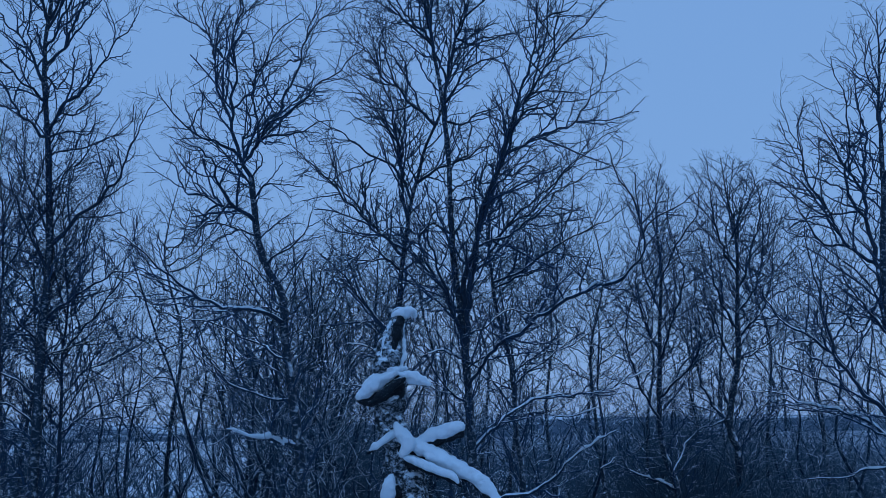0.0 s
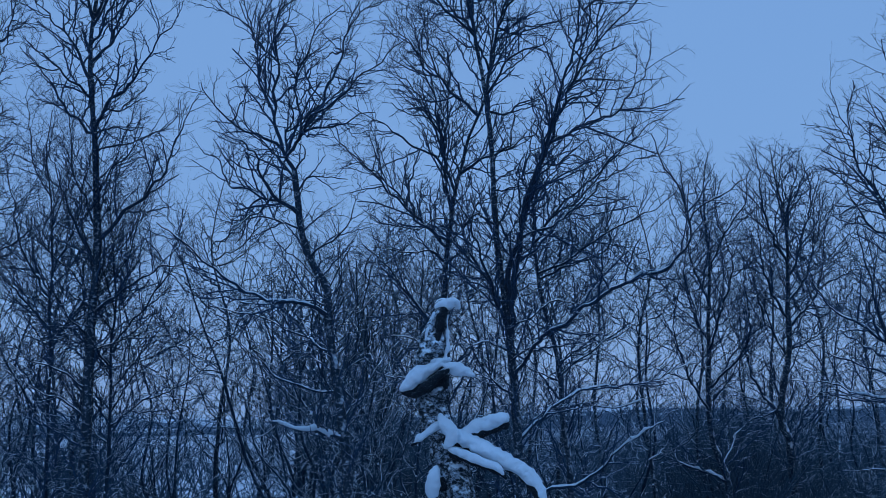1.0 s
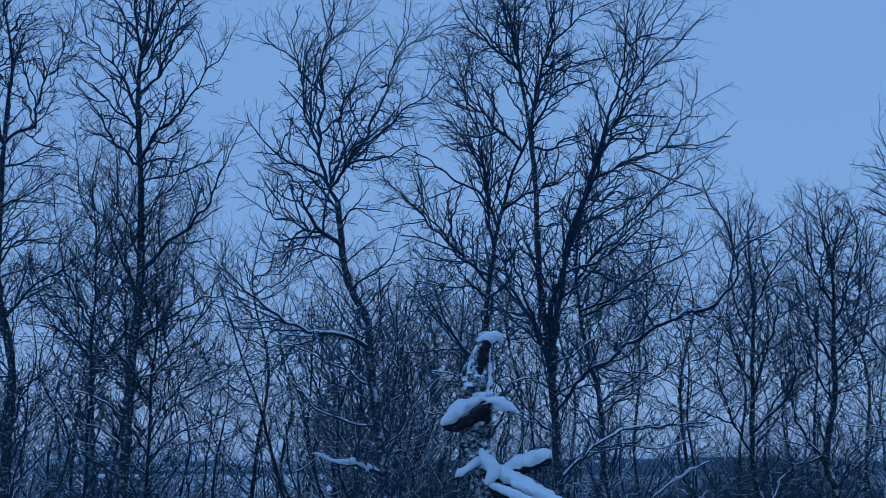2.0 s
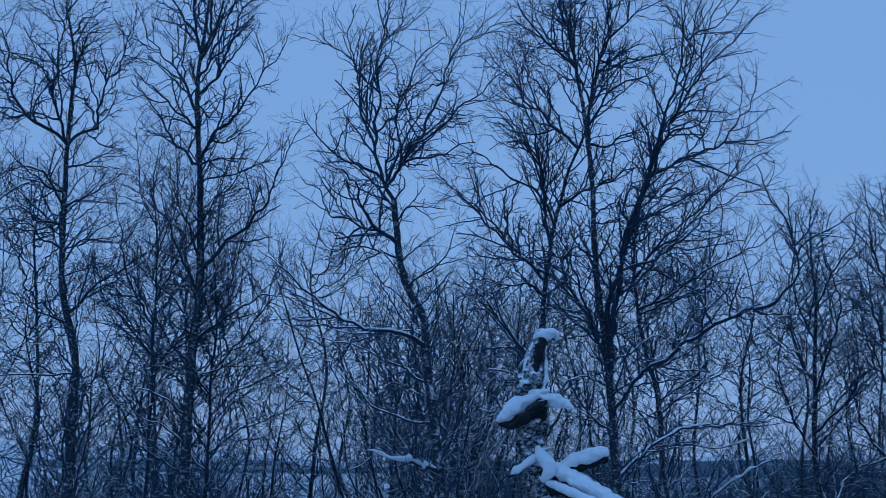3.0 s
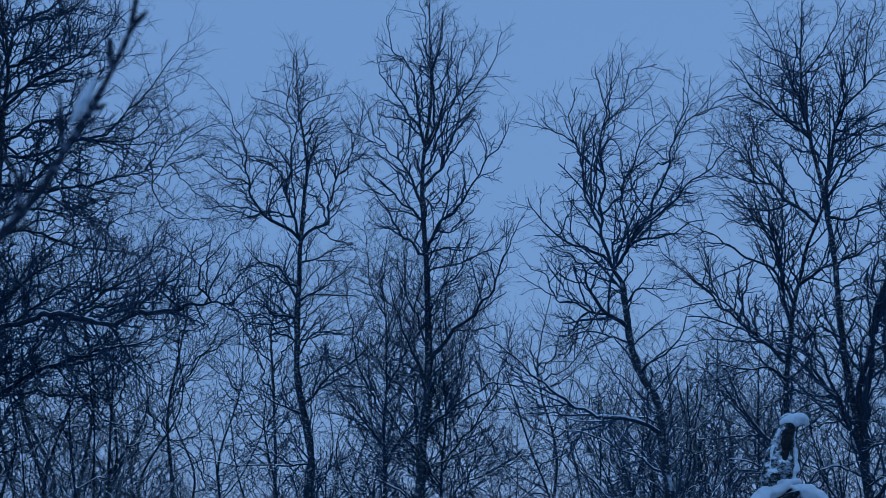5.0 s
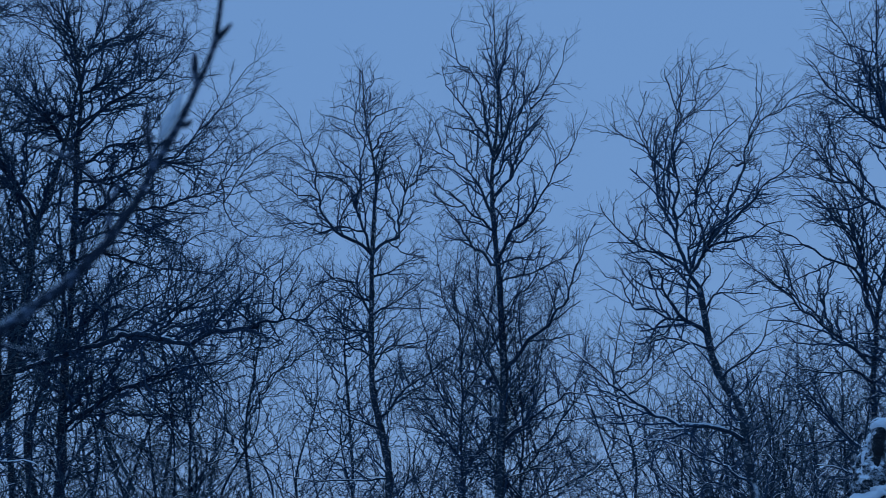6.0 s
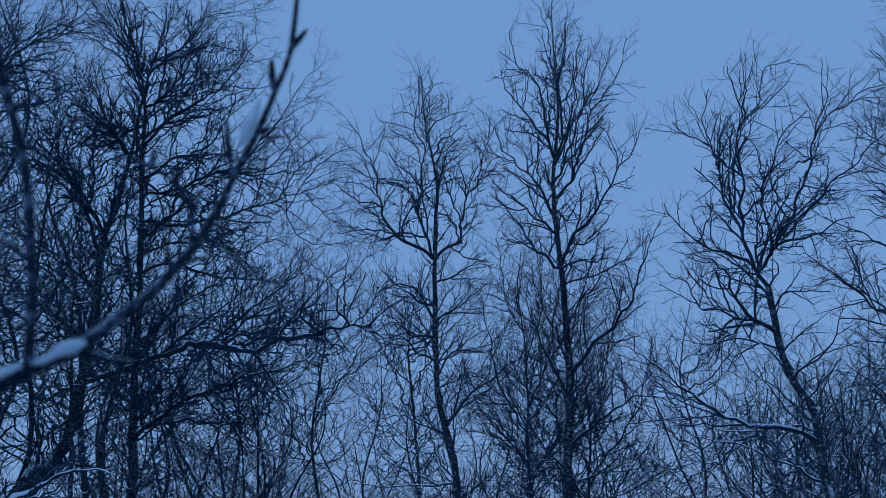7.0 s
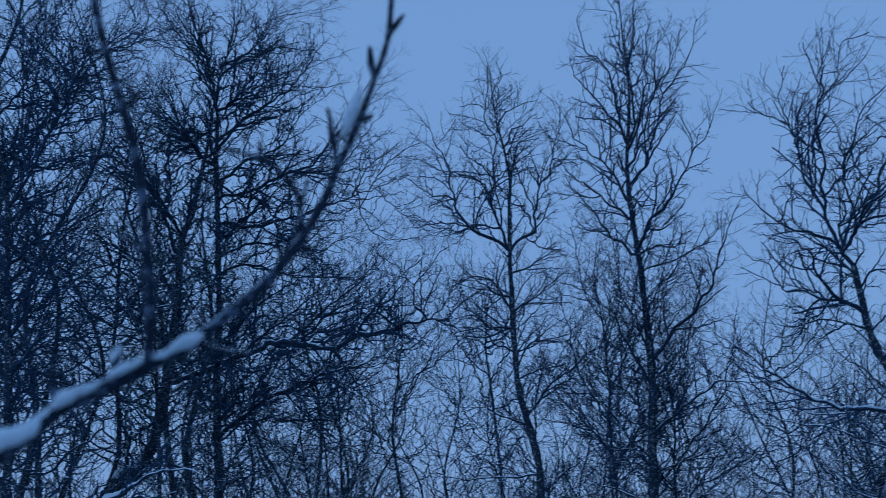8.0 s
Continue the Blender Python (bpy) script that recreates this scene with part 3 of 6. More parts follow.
limb(forked_plan, 0.011, 0.003, -0.10, 0.20, 0.0, (-0.41, 4.48), (-0.32, 4.61), (-0.26, 4.76), (-0.20, 4.88), (-0.09, 4.96))
limb(forked_plan, 0.017, 0.003, -0.10, 0.50, 0.0, (-0.47, 3.66), (-0.51, 3.80), (-0.57, 3.94), (-0.60, 4.08), (-0.62, 4.23), (-0.66, 4.36), (-0.73, 4.46), (-0.82, 4.55), (-0.90, 4.66), (-0.95, 4.73))
limb(forked_plan, 0.012, 0.003, 0.30, 0.00, 0.0, (-0.67, 4.39), (-0.68, 4.49), (-0.69, 4.59), (-0.67, 4.68), (-0.64, 4.73))
limb(forked_plan, 0.012, 0.003, -0.20, 0.30, 0.0, (-0.45, 3.99), (-0.51, 4.08), (-0.57, 4.19), (-0.63, 4.28), (-0.69, 4.44), (-0.76, 4.63))
limb(forked_plan, 0.015, 0.003, 0.00, 0.30, 0.0, (-0.35, 3.41), (-0.37, 3.50), (-0.38, 3.62), (-0.37, 3.79), (-0.37, 3.95), (-0.34, 4.07))
limb(forked_plan, 0.019, 0.003, 0.00, 0.60, 0.0, (-0.35, 3.44), (-0.32, 3.49), (-0.29, 3.57), (-0.27, 3.68), (-0.29, 3.80), (-0.32, 3.92), (-0.33, 4.06), (-0.31, 4.19), (-0.26, 4.26), (-0.18, 4.36), (-0.08, 4.46))
limb(forked_plan, 0.012, 0.003, 0.20, -0.10, 0.0, (-0.32, 3.99), (-0.36, 4.04), (-0.41, 4.07), (-0.44, 4.05))
limb(forked_plan, 0.012, 0.003, 0.30, 0.60, 0.0, (-0.33, 4.04), (-0.34, 4.19), (-0.37, 4.33), (-0.40, 4.48), (-0.48, 4.61))
limb(forked_plan, 0.021, 0.003, 0.05, -0.70, 0.0, (-0.29, 3.53), (-0.26, 3.57), (-0.23, 3.60), (-0.18, 3.65), (-0.11, 3.68), (-0.04, 3.73), (0.03, 3.77), (0.10, 3.82), (0.17, 3.87), (0.24, 3.92), (0.30, 3.96), (0.38, 4.00))
limb(forked_plan, 0.019, 0.003, 0.05, 0.40, 0.0, (-0.24, 3.63), (-0.18, 3.74), (-0.14, 3.84), (-0.10, 3.97), (-0.06, 4.07), (-0.04, 4.18), (-0.04, 4.27), (0.00, 4.38), (0.04, 4.46), (0.13, 4.57), (0.22, 4.61), (0.30, 4.66), (0.40, 4.73), (0.49, 4.78))
limb(forked_plan, 0.013, 0.003, 0.25, 0.00, 0.0, (0.00, 4.38), (0.03, 4.45), (0.10, 4.54), (0.12, 4.62), (0.08, 4.68))
limb(forked_plan, 0.012, 0.003, 0.30, 0.70, 0.0, (0.13, 4.57), (0.26, 4.67), (0.38, 4.73), (0.52, 4.81))
limb(forked_plan, 0.011, 0.003, 0.25, 0.50, 0.0, (-0.04, 4.17), (-0.12, 4.23), (-0.22, 4.27))
limb(forked_plan, 0.015, 0.003, 0.00, -0.40, 0.0, (-0.24, 3.60), (-0.15, 3.62), (-0.07, 3.60), (0.02, 3.59), (0.10, 3.62), (0.19, 3.61))
limb(forked_plan, 0.017, 0.003, 0.00, -0.30, 0.0, (-0.40, 3.46), (-0.44, 3.50), (-0.51, 3.52), (-0.59, 3.55), (-0.69, 3.57), (-0.78, 3.62), (-0.84, 3.69), (-0.89, 3.74), (-0.94, 3.84))
limb(forked_plan, 0.016, 0.003, 0.00, 0.40, 0.0, (-0.37, 3.28), (-0.44, 3.36), (-0.49, 3.44), (-0.57, 3.55), (-0.64, 3.63), (-0.73, 3.72))
limb(forked_plan, 0.012, 0.003, 0.00, -0.30, 0.0, (-0.38, 3.40), (-0.46, 3.40), (-0.55, 3.44), (-0.59, 3.49))
limb(forked_plan, 0.024, 0.003, 0.00, -0.60, 0.5, (-0.36, 3.02), (-0.41, 3.06), (-0.47, 3.11), (-0.52, 3.16), (-0.56, 3.24), (-0.58, 3.31), (-0.63, 3.33), (-0.68, 3.37), (-0.76, 3.41))
limb(forked_plan, 0.016, 0.003, -0.10, 0.30, 0.5, (-0.46, 3.11), (-0.55, 3.14), (-0.64, 3.18), (-0.75, 3.20), (-0.81, 3.26), (-0.85, 3.35), (-0.87, 3.42), (-0.95, 3.48), (-1.01, 3.54))
limb(forked_plan, 0.012, 0.003, 0.00, -0.30, 0.0, (-0.34, 3.15), (-0.29, 3.19), (-0.25, 3.23), (-0.18, 3.24), (-0.09, 3.21), (0.01, 3.19))
limb(forked_plan, 0.013, 0.003, 0.00, 0.20, 0.0, (-0.34, 3.25), (-0.31, 3.34), (-0.30, 3.45), (-0.31, 3.55))
limb(forked_plan, 0.012, 0.003, 0.30, 0.00, 0.0, (-0.25, 4.20), (-0.22, 4.29), (-0.19, 4.38), (-0.10, 4.46), (-0.02, 4.49))
limb(forked_plan, 0.012, 0.003, 0.10, 0.50, 0.0, (-0.47, 4.17), (-0.56, 4.30), (-0.58, 4.44), (-0.56, 4.61), (-0.53, 4.73))
limb(forked_plan, 0.012, 0.003, -0.20, -0.50, 0.0, (-0.78, 3.61), (-0.69, 3.65), (-0.65, 3.69), (-0.62, 3.75))
limb(forked_plan, 0.012, 0.003, -0.10, 0.30, 0.0, (-0.11, 3.71), (-0.09, 3.84), (-0.05, 3.95), (0.01, 4.05))
limb(forked_plan, 0.024, 0.003, 0.00, -0.80, 0.6, (-0.12, 2.32), (-0.25, 2.38), (-0.35, 2.39), (-0.49, 2.40), (-0.65, 2.49), (-0.81, 2.61), (-0.95, 2.72), (-1.12, 2.82))
limb(forked_plan, 0.013, 0.003, 0.00, 0.39, 0.6, (-0.13, 2.41), (-0.25, 2.46), (-0.37, 2.45), (-0.52, 2.44), (-0.68, 2.47), (-0.84, 2.58))
limb(forked_plan, 0.013, 0.003, -0.20, -0.50, 0.0, (-0.47, 3.08), (-0.59, 2.94), (-0.69, 2.85), (-0.80, 2.81))
limb(forked_plan, 0.012, 0.003, -0.10, 0.30, 0.0, (-0.60, 3.15), (-0.69, 3.05), (-0.69, 2.92), (-0.77, 2.87))
limb(forked_plan, 0.014, 0.003, 0.00, 0.40, 0.0, (-0.28, 2.94), (-0.43, 3.01), (-0.59, 3.06), (-0.75, 3.05), (-0.90, 3.13))
limb(forked_plan, 0.013, 0.003, 0.00, -0.40, 0.0, (-0.21, 2.76), (-0.09, 2.84), (0.02, 2.91), (0.05, 3.00))
knot(forked_plan, 0.02, -0.10, 4.12, 0.08, 20)
grow("birch_tree", forked_plan, "leaning bare birch, forked high, snow on its long low limbs", reach=0.6, density=0.86, gauge=0.95, slender=0.66, wind=0.2)

great_plan = plan(1.31, 7.99, -9.3)
limb(great_plan, 0.049, 0.003, 0.00, 0.00, 0.0, (0.01, -0.10), (0.01, 1.14), (-0.01, 1.62), (-0.03, 2.02), (-0.07, 2.39), (-0.10, 2.76), (-0.11, 3.09), (-0.13, 3.52), (-0.15, 3.82), (-0.19, 4.13), (-0.24, 4.44), (-0.27, 4.75), (-0.27, 5.04), (-0.24, 5.34), (-0.22, 5.71))
limb(great_plan, 0.044, 0.003, 0.70, 0.20, 0.0, (-0.53, -0.10), (-0.53, 0.70), (-0.55, 2.15), (-0.55, 2.59), (-0.51, 2.98), (-0.46, 3.31), (-0.39, 3.56), (-0.32, 3.80), (-0.20, 4.03), (-0.15, 4.31), (-0.11, 4.61), (-0.07, 4.96))
limb(great_plan, 0.038, 0.003, 0.90, 1.30, 0.0, (0.42, -0.10), (0.40, 1.01), (0.36, 1.62), (0.33, 2.02), (0.30, 2.25), (0.22, 2.58), (0.18, 2.91), (0.17, 3.21), (0.22, 3.60), (0.31, 3.99), (0.36, 4.37))
limb(great_plan, 0.020, 0.012, 0.00, -1.00, 0.9, (-0.03, 1.90), (0.07, 2.09), (0.20, 2.19), (0.36, 2.29), (0.51, 2.39), (0.67, 2.47), (0.84, 2.52), (0.98, 2.55))
limb(great_plan, 0.012, 0.003, -1.00, -1.20, 0.0, (0.95, 2.54), (1.09, 2.68), (1.14, 2.87), (1.28, 2.96), (1.45, 3.06))
limb(great_plan, 0.024, 0.003, 0.00, 0.60, 0.8, (0.01, 1.46), (0.18, 1.66), (0.35, 1.80), (0.50, 1.85), (0.74, 1.87), (1.05, 1.91), (1.37, 2.05))
limb(great_plan, 0.018, 0.003, -0.80, -1.30, 1.0, (0.15, 1.17), (0.36, 1.24), (0.48, 1.34), (0.60, 1.47), (0.73, 1.55), (0.87, 1.60))
limb(great_plan, 0.015, 0.003, 0.61, 0.69, 1.0, (-0.58, 2.15), (-0.76, 2.24), (-0.98, 2.29))
limb(great_plan, 0.014, 0.003, 0.00, -0.07, 0.8, (-0.05, 2.10), (-0.21, 2.16), (-0.37, 2.12))
limb(great_plan, 0.014, 0.003, 0.00, -0.17, 0.0, (-0.02, 1.78), (-0.18, 1.90), (-0.29, 2.10), (-0.33, 2.26))
limb(great_plan, 0.016, 0.003, 0.80, 1.12, 0.6, (-0.60, 1.90), (-0.83, 1.95), (-1.07, 2.00), (-1.27, 2.06))
limb(great_plan, 0.016, 0.003, 0.99, 0.77, 0.7, (0.35, 1.71), (0.56, 1.73), (0.77, 1.70), (0.99, 1.78))
limb(great_plan, 0.034, 0.003, 0.05, 0.60, 0.0, (-0.11, 2.46), (-0.17, 2.58), (-0.24, 2.73), (-0.31, 2.87), (-0.36, 3.04), (-0.38, 3.19), (-0.42, 3.34))
limb(great_plan, 0.026, 0.003, 0.45, 0.90, 0.0, (-0.45, 3.37), (-0.50, 3.50), (-0.54, 3.65), (-0.53, 3.87), (-0.53, 4.02), (-0.51, 4.23), (-0.56, 4.39), (-0.61, 4.56), (-0.63, 4.78))
limb(great_plan, 0.024, 0.003, 0.10, 0.50, 0.0, (-0.18, 4.01), (-0.15, 4.21), (-0.12, 4.34), (-0.08, 4.56), (-0.06, 4.69), (0.00, 4.87), (0.05, 5.03), (0.12, 5.21), (0.18, 5.45))
limb(great_plan, 0.018, 0.003, 0.20, -0.30, 0.0, (-0.06, 4.63), (0.02, 4.72), (0.08, 4.75), (0.19, 4.78), (0.29, 4.82))
limb(great_plan, 0.018, 0.003, 0.00, -0.50, 0.0, (-0.19, 4.01), (-0.13, 4.03), (-0.07, 4.09), (0.01, 4.19), (0.09, 4.23), (0.19, 4.24), (0.29, 4.27), (0.36, 4.35))
limb(great_plan, 0.016, 0.003, 0.30, 0.70, 0.0, (-0.06, 4.59), (0.06, 4.61), (0.19, 4.69), (0.33, 4.75), (0.46, 4.80), (0.57, 4.89))
limb(great_plan, 0.018, 0.003, 0.00, 0.50, 0.0, (-0.23, 4.47), (-0.30, 4.62), (-0.38, 4.73), (-0.45, 4.83), (-0.52, 4.98), (-0.57, 5.14), (-0.62, 5.35))
limb(great_plan, 0.016, 0.003, 0.00, -0.40, 0.0, (-0.23, 4.52), (-0.27, 4.62), (-0.29, 4.73), (-0.30, 4.82), (-0.28, 4.96), (-0.29, 5.15))
limb(great_plan, 0.015, 0.003, 0.00, 0.40, 0.0, (-0.20, 4.64), (-0.22, 4.83), (-0.25, 5.01), (-0.29, 5.19), (-0.32, 5.43))
limb(great_plan, 0.048, 0.003, 0.00, -0.70, 0.0, (-0.05, 2.43), (-0.02, 2.61), (0.02, 2.72), (0.04, 2.84), (0.06, 2.95), (0.07, 3.04), (0.11, 3.18), (0.16, 3.31), (0.20, 3.40), (0.24, 3.51), (0.29, 3.58), (0.33, 3.69), (0.39, 3.82), (0.45, 3.95), (0.49, 4.06), (0.52, 4.17), (0.55, 4.27), (0.57, 4.38), (0.59, 4.53), (0.63, 4.67), (0.68, 4.86))
limb(great_plan, 0.026, 0.003, -0.50, -1.00, 0.0, (0.45, 3.91), (0.54, 4.05), (0.61, 4.12), (0.63, 4.25), (0.67, 4.38), (0.72, 4.51), (0.77, 4.59), (0.82, 4.71))
limb(great_plan, 0.018, 0.003, -0.70, -1.00, 0.0, (0.61, 4.16), (0.70, 4.23), (0.79, 4.28), (0.87, 4.35), (0.94, 4.42), (0.99, 4.42))
limb(great_plan, 0.018, 0.003, -0.40, 0.10, 0.0, (0.27, 3.53), (0.41, 3.62), (0.55, 3.70), (0.67, 3.77), (0.78, 3.83), (0.88, 3.97), (0.97, 4.09), (1.03, 4.24), (1.08, 4.40))
limb(great_plan, 0.014, 0.003, -0.50, -0.20, 0.0, (0.47, 3.93), (0.61, 3.96), (0.77, 3.97), (0.89, 4.02))
limb(great_plan, 0.020, 0.003, 0.90, 0.60, 0.0, (0.16, 3.14), (0.28, 3.29), (0.43, 3.37), (0.56, 3.45), (0.69, 3.57), (0.80, 3.69), (0.95, 3.77), (1.12, 3.91), (1.21, 3.93))
limb(great_plan, 0.015, 0.003, 0.90, 1.20, 0.0, (0.37, 2.82), (0.55, 2.91), (0.73, 2.98), (0.85, 3.08), (0.84, 3.22), (0.89, 3.44), (0.90, 3.59), (0.85, 3.79))
limb(great_plan, 0.015, 0.003, 0.00, 0.40, 0.0, (-0.14, 3.92), (0.01, 3.94), (0.13, 4.02), (0.30, 4.11), (0.44, 4.25))
limb(great_plan, 0.014, 0.003, 0.00, -0.30, 0.0, (-0.11, 3.27), (-0.01, 3.25), (0.10, 3.25))
limb(great_plan, 0.016, 0.003, 0.40, -0.10, 0.0, (-0.35, 3.48), (-0.21, 3.58), (-0.08, 3.61), (0.04, 3.65), (0.16, 3.72), (0.24, 3.78))
limb(great_plan, 0.013, 0.003, 0.40, 0.10, 0.0, (-0.41, 3.16), (-0.26, 3.24), (-0.14, 3.25))
limb(great_plan, 0.013, 0.003, 0.40, 0.60, 0.0, (-0.42, 3.13), (-0.27, 3.19), (-0.14, 3.19))
limb(great_plan, 0.022, 0.003, 0.50, 1.00, 0.0, (-0.50, 3.02), (-0.60, 3.09), (-0.73, 3.19), (-0.83, 3.30), (-0.90, 3.45), (-1.00, 3.58), (-1.10, 3.67), (-1.22, 3.78), (-1.31, 3.91))
limb(great_plan, 0.020, 0.003, 0.60, 0.20, 0.0, (-0.53, 3.56), (-0.61, 3.67), (-0.72, 3.75), (-0.82, 3.80), (-0.95, 3.88), (-1.03, 3.96), (-1.11, 3.99), (-1.19, 4.02))
limb(great_plan, 0.018, 0.003, 0.60, 1.10, 0.0, (-0.54, 3.66), (-0.60, 3.89), (-0.70, 4.15), (-0.75, 4.27), (-0.85, 4.45), (-0.98, 4.58), (-1.08, 4.69))
limb(great_plan, 0.020, 0.003, 0.20, 0.90, 0.0, (-0.24, 3.90), (-0.33, 4.02), (-0.42, 4.11), (-0.49, 4.21), (-0.58, 4.33), (-0.68, 4.43), (-0.75, 4.60), (-0.83, 4.73), (-0.95, 4.86), (-1.02, 5.04))
limb(great_plan, 0.016, 0.003, 0.50, 0.10, 0.0, (-0.52, 2.85), (-0.65, 2.91), (-0.77, 2.89), (-0.91, 2.90), (-1.04, 2.91))
limb(great_plan, 0.015, 0.003, 0.60, 0.30, 0.0, (-0.52, 3.86), (-0.61, 3.94), (-0.69, 4.00), (-0.77, 3.98), (-0.90, 4.07))
limb(great_plan, 0.013, 0.003, 0.50, 0.80, 0.0, (-0.58, 4.32), (-0.66, 4.57), (-0.65, 4.80), (-0.69, 5.01))
limb(great_plan, 0.014, 0.003, -0.20, 0.30, 0.0, (0.21, 3.44), (0.32, 3.45), (0.44, 3.52), (0.59, 3.52), (0.70, 3.61))
limb(great_plan, 0.014, 0.003, -0.60, -0.20, 0.0, (0.48, 4.02), (0.44, 4.19), (0.43, 4.36), (0.48, 4.54))
limb(great_plan, 0.014, 0.003, -0.65, -1.10, 0.0, (0.55, 4.30), (0.48, 4.36), (0.46, 4.42), (0.47, 4.50))
limb(great_plan, 0.014, 0.003, -0.45, -0.10, 0.0, (0.39, 3.80), (0.49, 3.88), (0.61, 3.94), (0.70, 4.09), (0.74, 4.22))
limb(great_plan, 0.014, 0.003, -0.30, 0.20, 0.0, (0.16, 3.30), (0.16, 3.48), (0.18, 3.69), (0.21, 3.86))
limb(great_plan, 0.014, 0.003, 0.15, -0.20, 0.0, (-0.13, 3.54), (-0.04, 3.59), (0.02, 3.70), (0.04, 3.80))
limb(great_plan, 0.013, 0.003, 0.10, 0.50, 0.0, (-0.11, 3.12), (-0.07, 3.02), (-0.01, 2.96), (0.03, 3.02))
limb(great_plan, 0.012, 0.003, 0.50, 0.20, 0.0, (-0.39, 3.54), (-0.43, 3.67), (-0.40, 3.80), (-0.43, 3.89))
limb(great_plan, 0.014, 0.003, -0.10, 0.50, 0.0, (0.08, 3.08), (0.15, 3.15), (0.22, 3.30), (0.35, 3.46), (0.51, 3.53))
limb(great_plan, 0.030, 0.003, 0.50, 1.01, 0.0, (-0.47, 3.21), (-0.53, 3.51), (-0.56, 3.88), (-0.62, 4.27), (-0.73, 4.67), (-0.80, 5.05))
limb(great_plan, 0.039, 0.003, 0.00, -0.90, 0.0, (-0.04, 2.18), (0.02, 2.66), (0.07, 3.01), (0.15, 3.26), (0.24, 3.48), (0.33, 3.73), (0.44, 3.99), (0.49, 4.25), (0.52, 4.58), (0.56, 4.90))
limb(great_plan, 0.023, 0.003, 1.15, 0.66, 0.0, (0.18, 3.16), (0.36, 3.32), (0.61, 3.51), (0.84, 3.70), (0.98, 3.91), (1.08, 4.18))
limb(great_plan, 0.026, 0.003, 0.60, 0.98, 0.0, (-0.54, 2.32), (-0.67, 2.44), (-0.79, 2.59), (-0.91, 2.76), (-1.05, 2.94), (-1.20, 3.05))
limb(great_plan, 0.024, 0.003, 0.53, 1.25, 0.0, (-0.51, 2.95), (-0.62, 3.09), (-0.81, 3.30), (-1.03, 3.54), (-1.21, 3.76), (-1.37, 3.96), (-1.54, 4.14))
limb(great_plan, 0.022, 0.003, -0.01, -0.63, 0.0, (-0.02, 2.26), (-0.16, 2.62), (-0.29, 2.92), (-0.35, 3.07), (-0.49, 3.18))
limb(great_plan, 0.018, 0.003, -0.18, 0.47, 0.0, (0.06, 2.89), (0.29, 2.99), (0.57, 3.22), (0.76, 3.42), (1.01, 3.57), (1.18, 3.62))
limb(great_plan, 0.021, 0.003, 1.11, 0.80, 0.0, (0.18, 2.82), (0.42, 2.90), (0.70, 3.07), (0.88, 3.15), (1.12, 3.23), (1.33, 3.44))
limb(great_plan, 0.013, 0.003, -0.80, -0.98, 0.0, (0.99, 2.85), (1.04, 3.06), (0.97, 3.24), (0.91, 3.42))
limb(great_plan, 0.018, 0.003, 1.01, 1.25, 0.0, (0.32, 1.98), (0.54, 2.16), (0.77, 2.30), (0.97, 2.39), (1.12, 2.58))
limb(great_plan, 0.014, 0.003, 0.00, -0.28, 0.0, (-0.12, 3.01), (-0.24, 3.09), (-0.36, 3.02), (-0.52, 3.07), (-0.68, 2.98), (-0.91, 3.06))
limb(great_plan, 0.025, 0.003, 0.31, 1.04, 0.0, (-0.19, 4.32), (-0.25, 4.65), (-0.30, 4.94), (-0.35, 5.25), (-0.43, 5.58), (-0.45, 6.06))
limb(great_plan, 0.018, 0.003, 0.00, -0.30, 0.0, (-0.27, 4.50), (-0.40, 4.62), (-0.51, 4.71), (-0.61, 4.82), (-0.71, 5.00))
limb(great_plan, 0.017, 0.003, 0.56, 0.67, 0.0, (-0.33, 5.12), (-0.45, 5.32), (-0.58, 5.42), (-0.72, 5.56))
limb(great_plan, 0.023, 0.003, 0.31, -0.01, 0.0, (-0.16, 4.32), (-0.10, 4.54), (-0.06, 4.69), (0.08, 4.85), (0.23, 4.96), (0.42, 5.02), (0.62, 5.03))
limb(great_plan, 0.017, 0.003, 0.23, -0.03, 0.0, (-0.06, 4.70), (0.01, 4.95), (0.05, 5.17), (0.16, 5.34))
limb(great_plan, 0.017, 0.003, 0.28, 0.61, 0.0, (-0.08, 4.55), (0.10, 4.62), (0.31, 4.73), (0.54, 4.83))
limb(great_plan, 0.015, 0.003, 0.57, 0.38, 0.0, (-0.42, 5.43), (-0.51, 5.56), (-0.61, 5.69), (-0.64, 5.81))
limb(great_plan, 0.015, 0.003, 0.19, -0.14, 0.0, (0.12, 4.91), (0.18, 5.12), (0.23, 5.29), (0.26, 5.45))
limb(great_plan, 0.015, 0.003, 0.20, -0.13, 0.0, (-0.17, 5.04), (-0.07, 5.21), (-0.00, 5.33), (0.07, 5.44))
limb(great_plan, 0.018, 0.003, 0.83, 0.67, 0.0, (-0.73, 4.64), (-0.85, 4.81), (-0.89, 4.98))
limb(great_plan, 0.013, 0.003, -0.79, -1.05, 0.0, (0.52, 4.26), (0.62, 4.31), (0.75, 4.39), (0.85, 4.51))
limb(great_plan, 0.015, 0.003, 0.00, 0.50, 0.0, (-0.01, 2.29), (0.17, 2.38), (0.32, 2.48), (0.47, 2.45), (0.64, 2.54))
limb(great_plan, 0.014, 0.003, 0.90, 0.40, 0.0, (0.28, 2.37), (0.44, 2.46), (0.54, 2.62), (0.68, 2.66))
limb(great_plan, 0.014, 0.003, 0.00, -0.50, 0.0, (-0.01, 2.05), (0.14, 2.16), (0.24, 2.26), (0.25, 2.39))
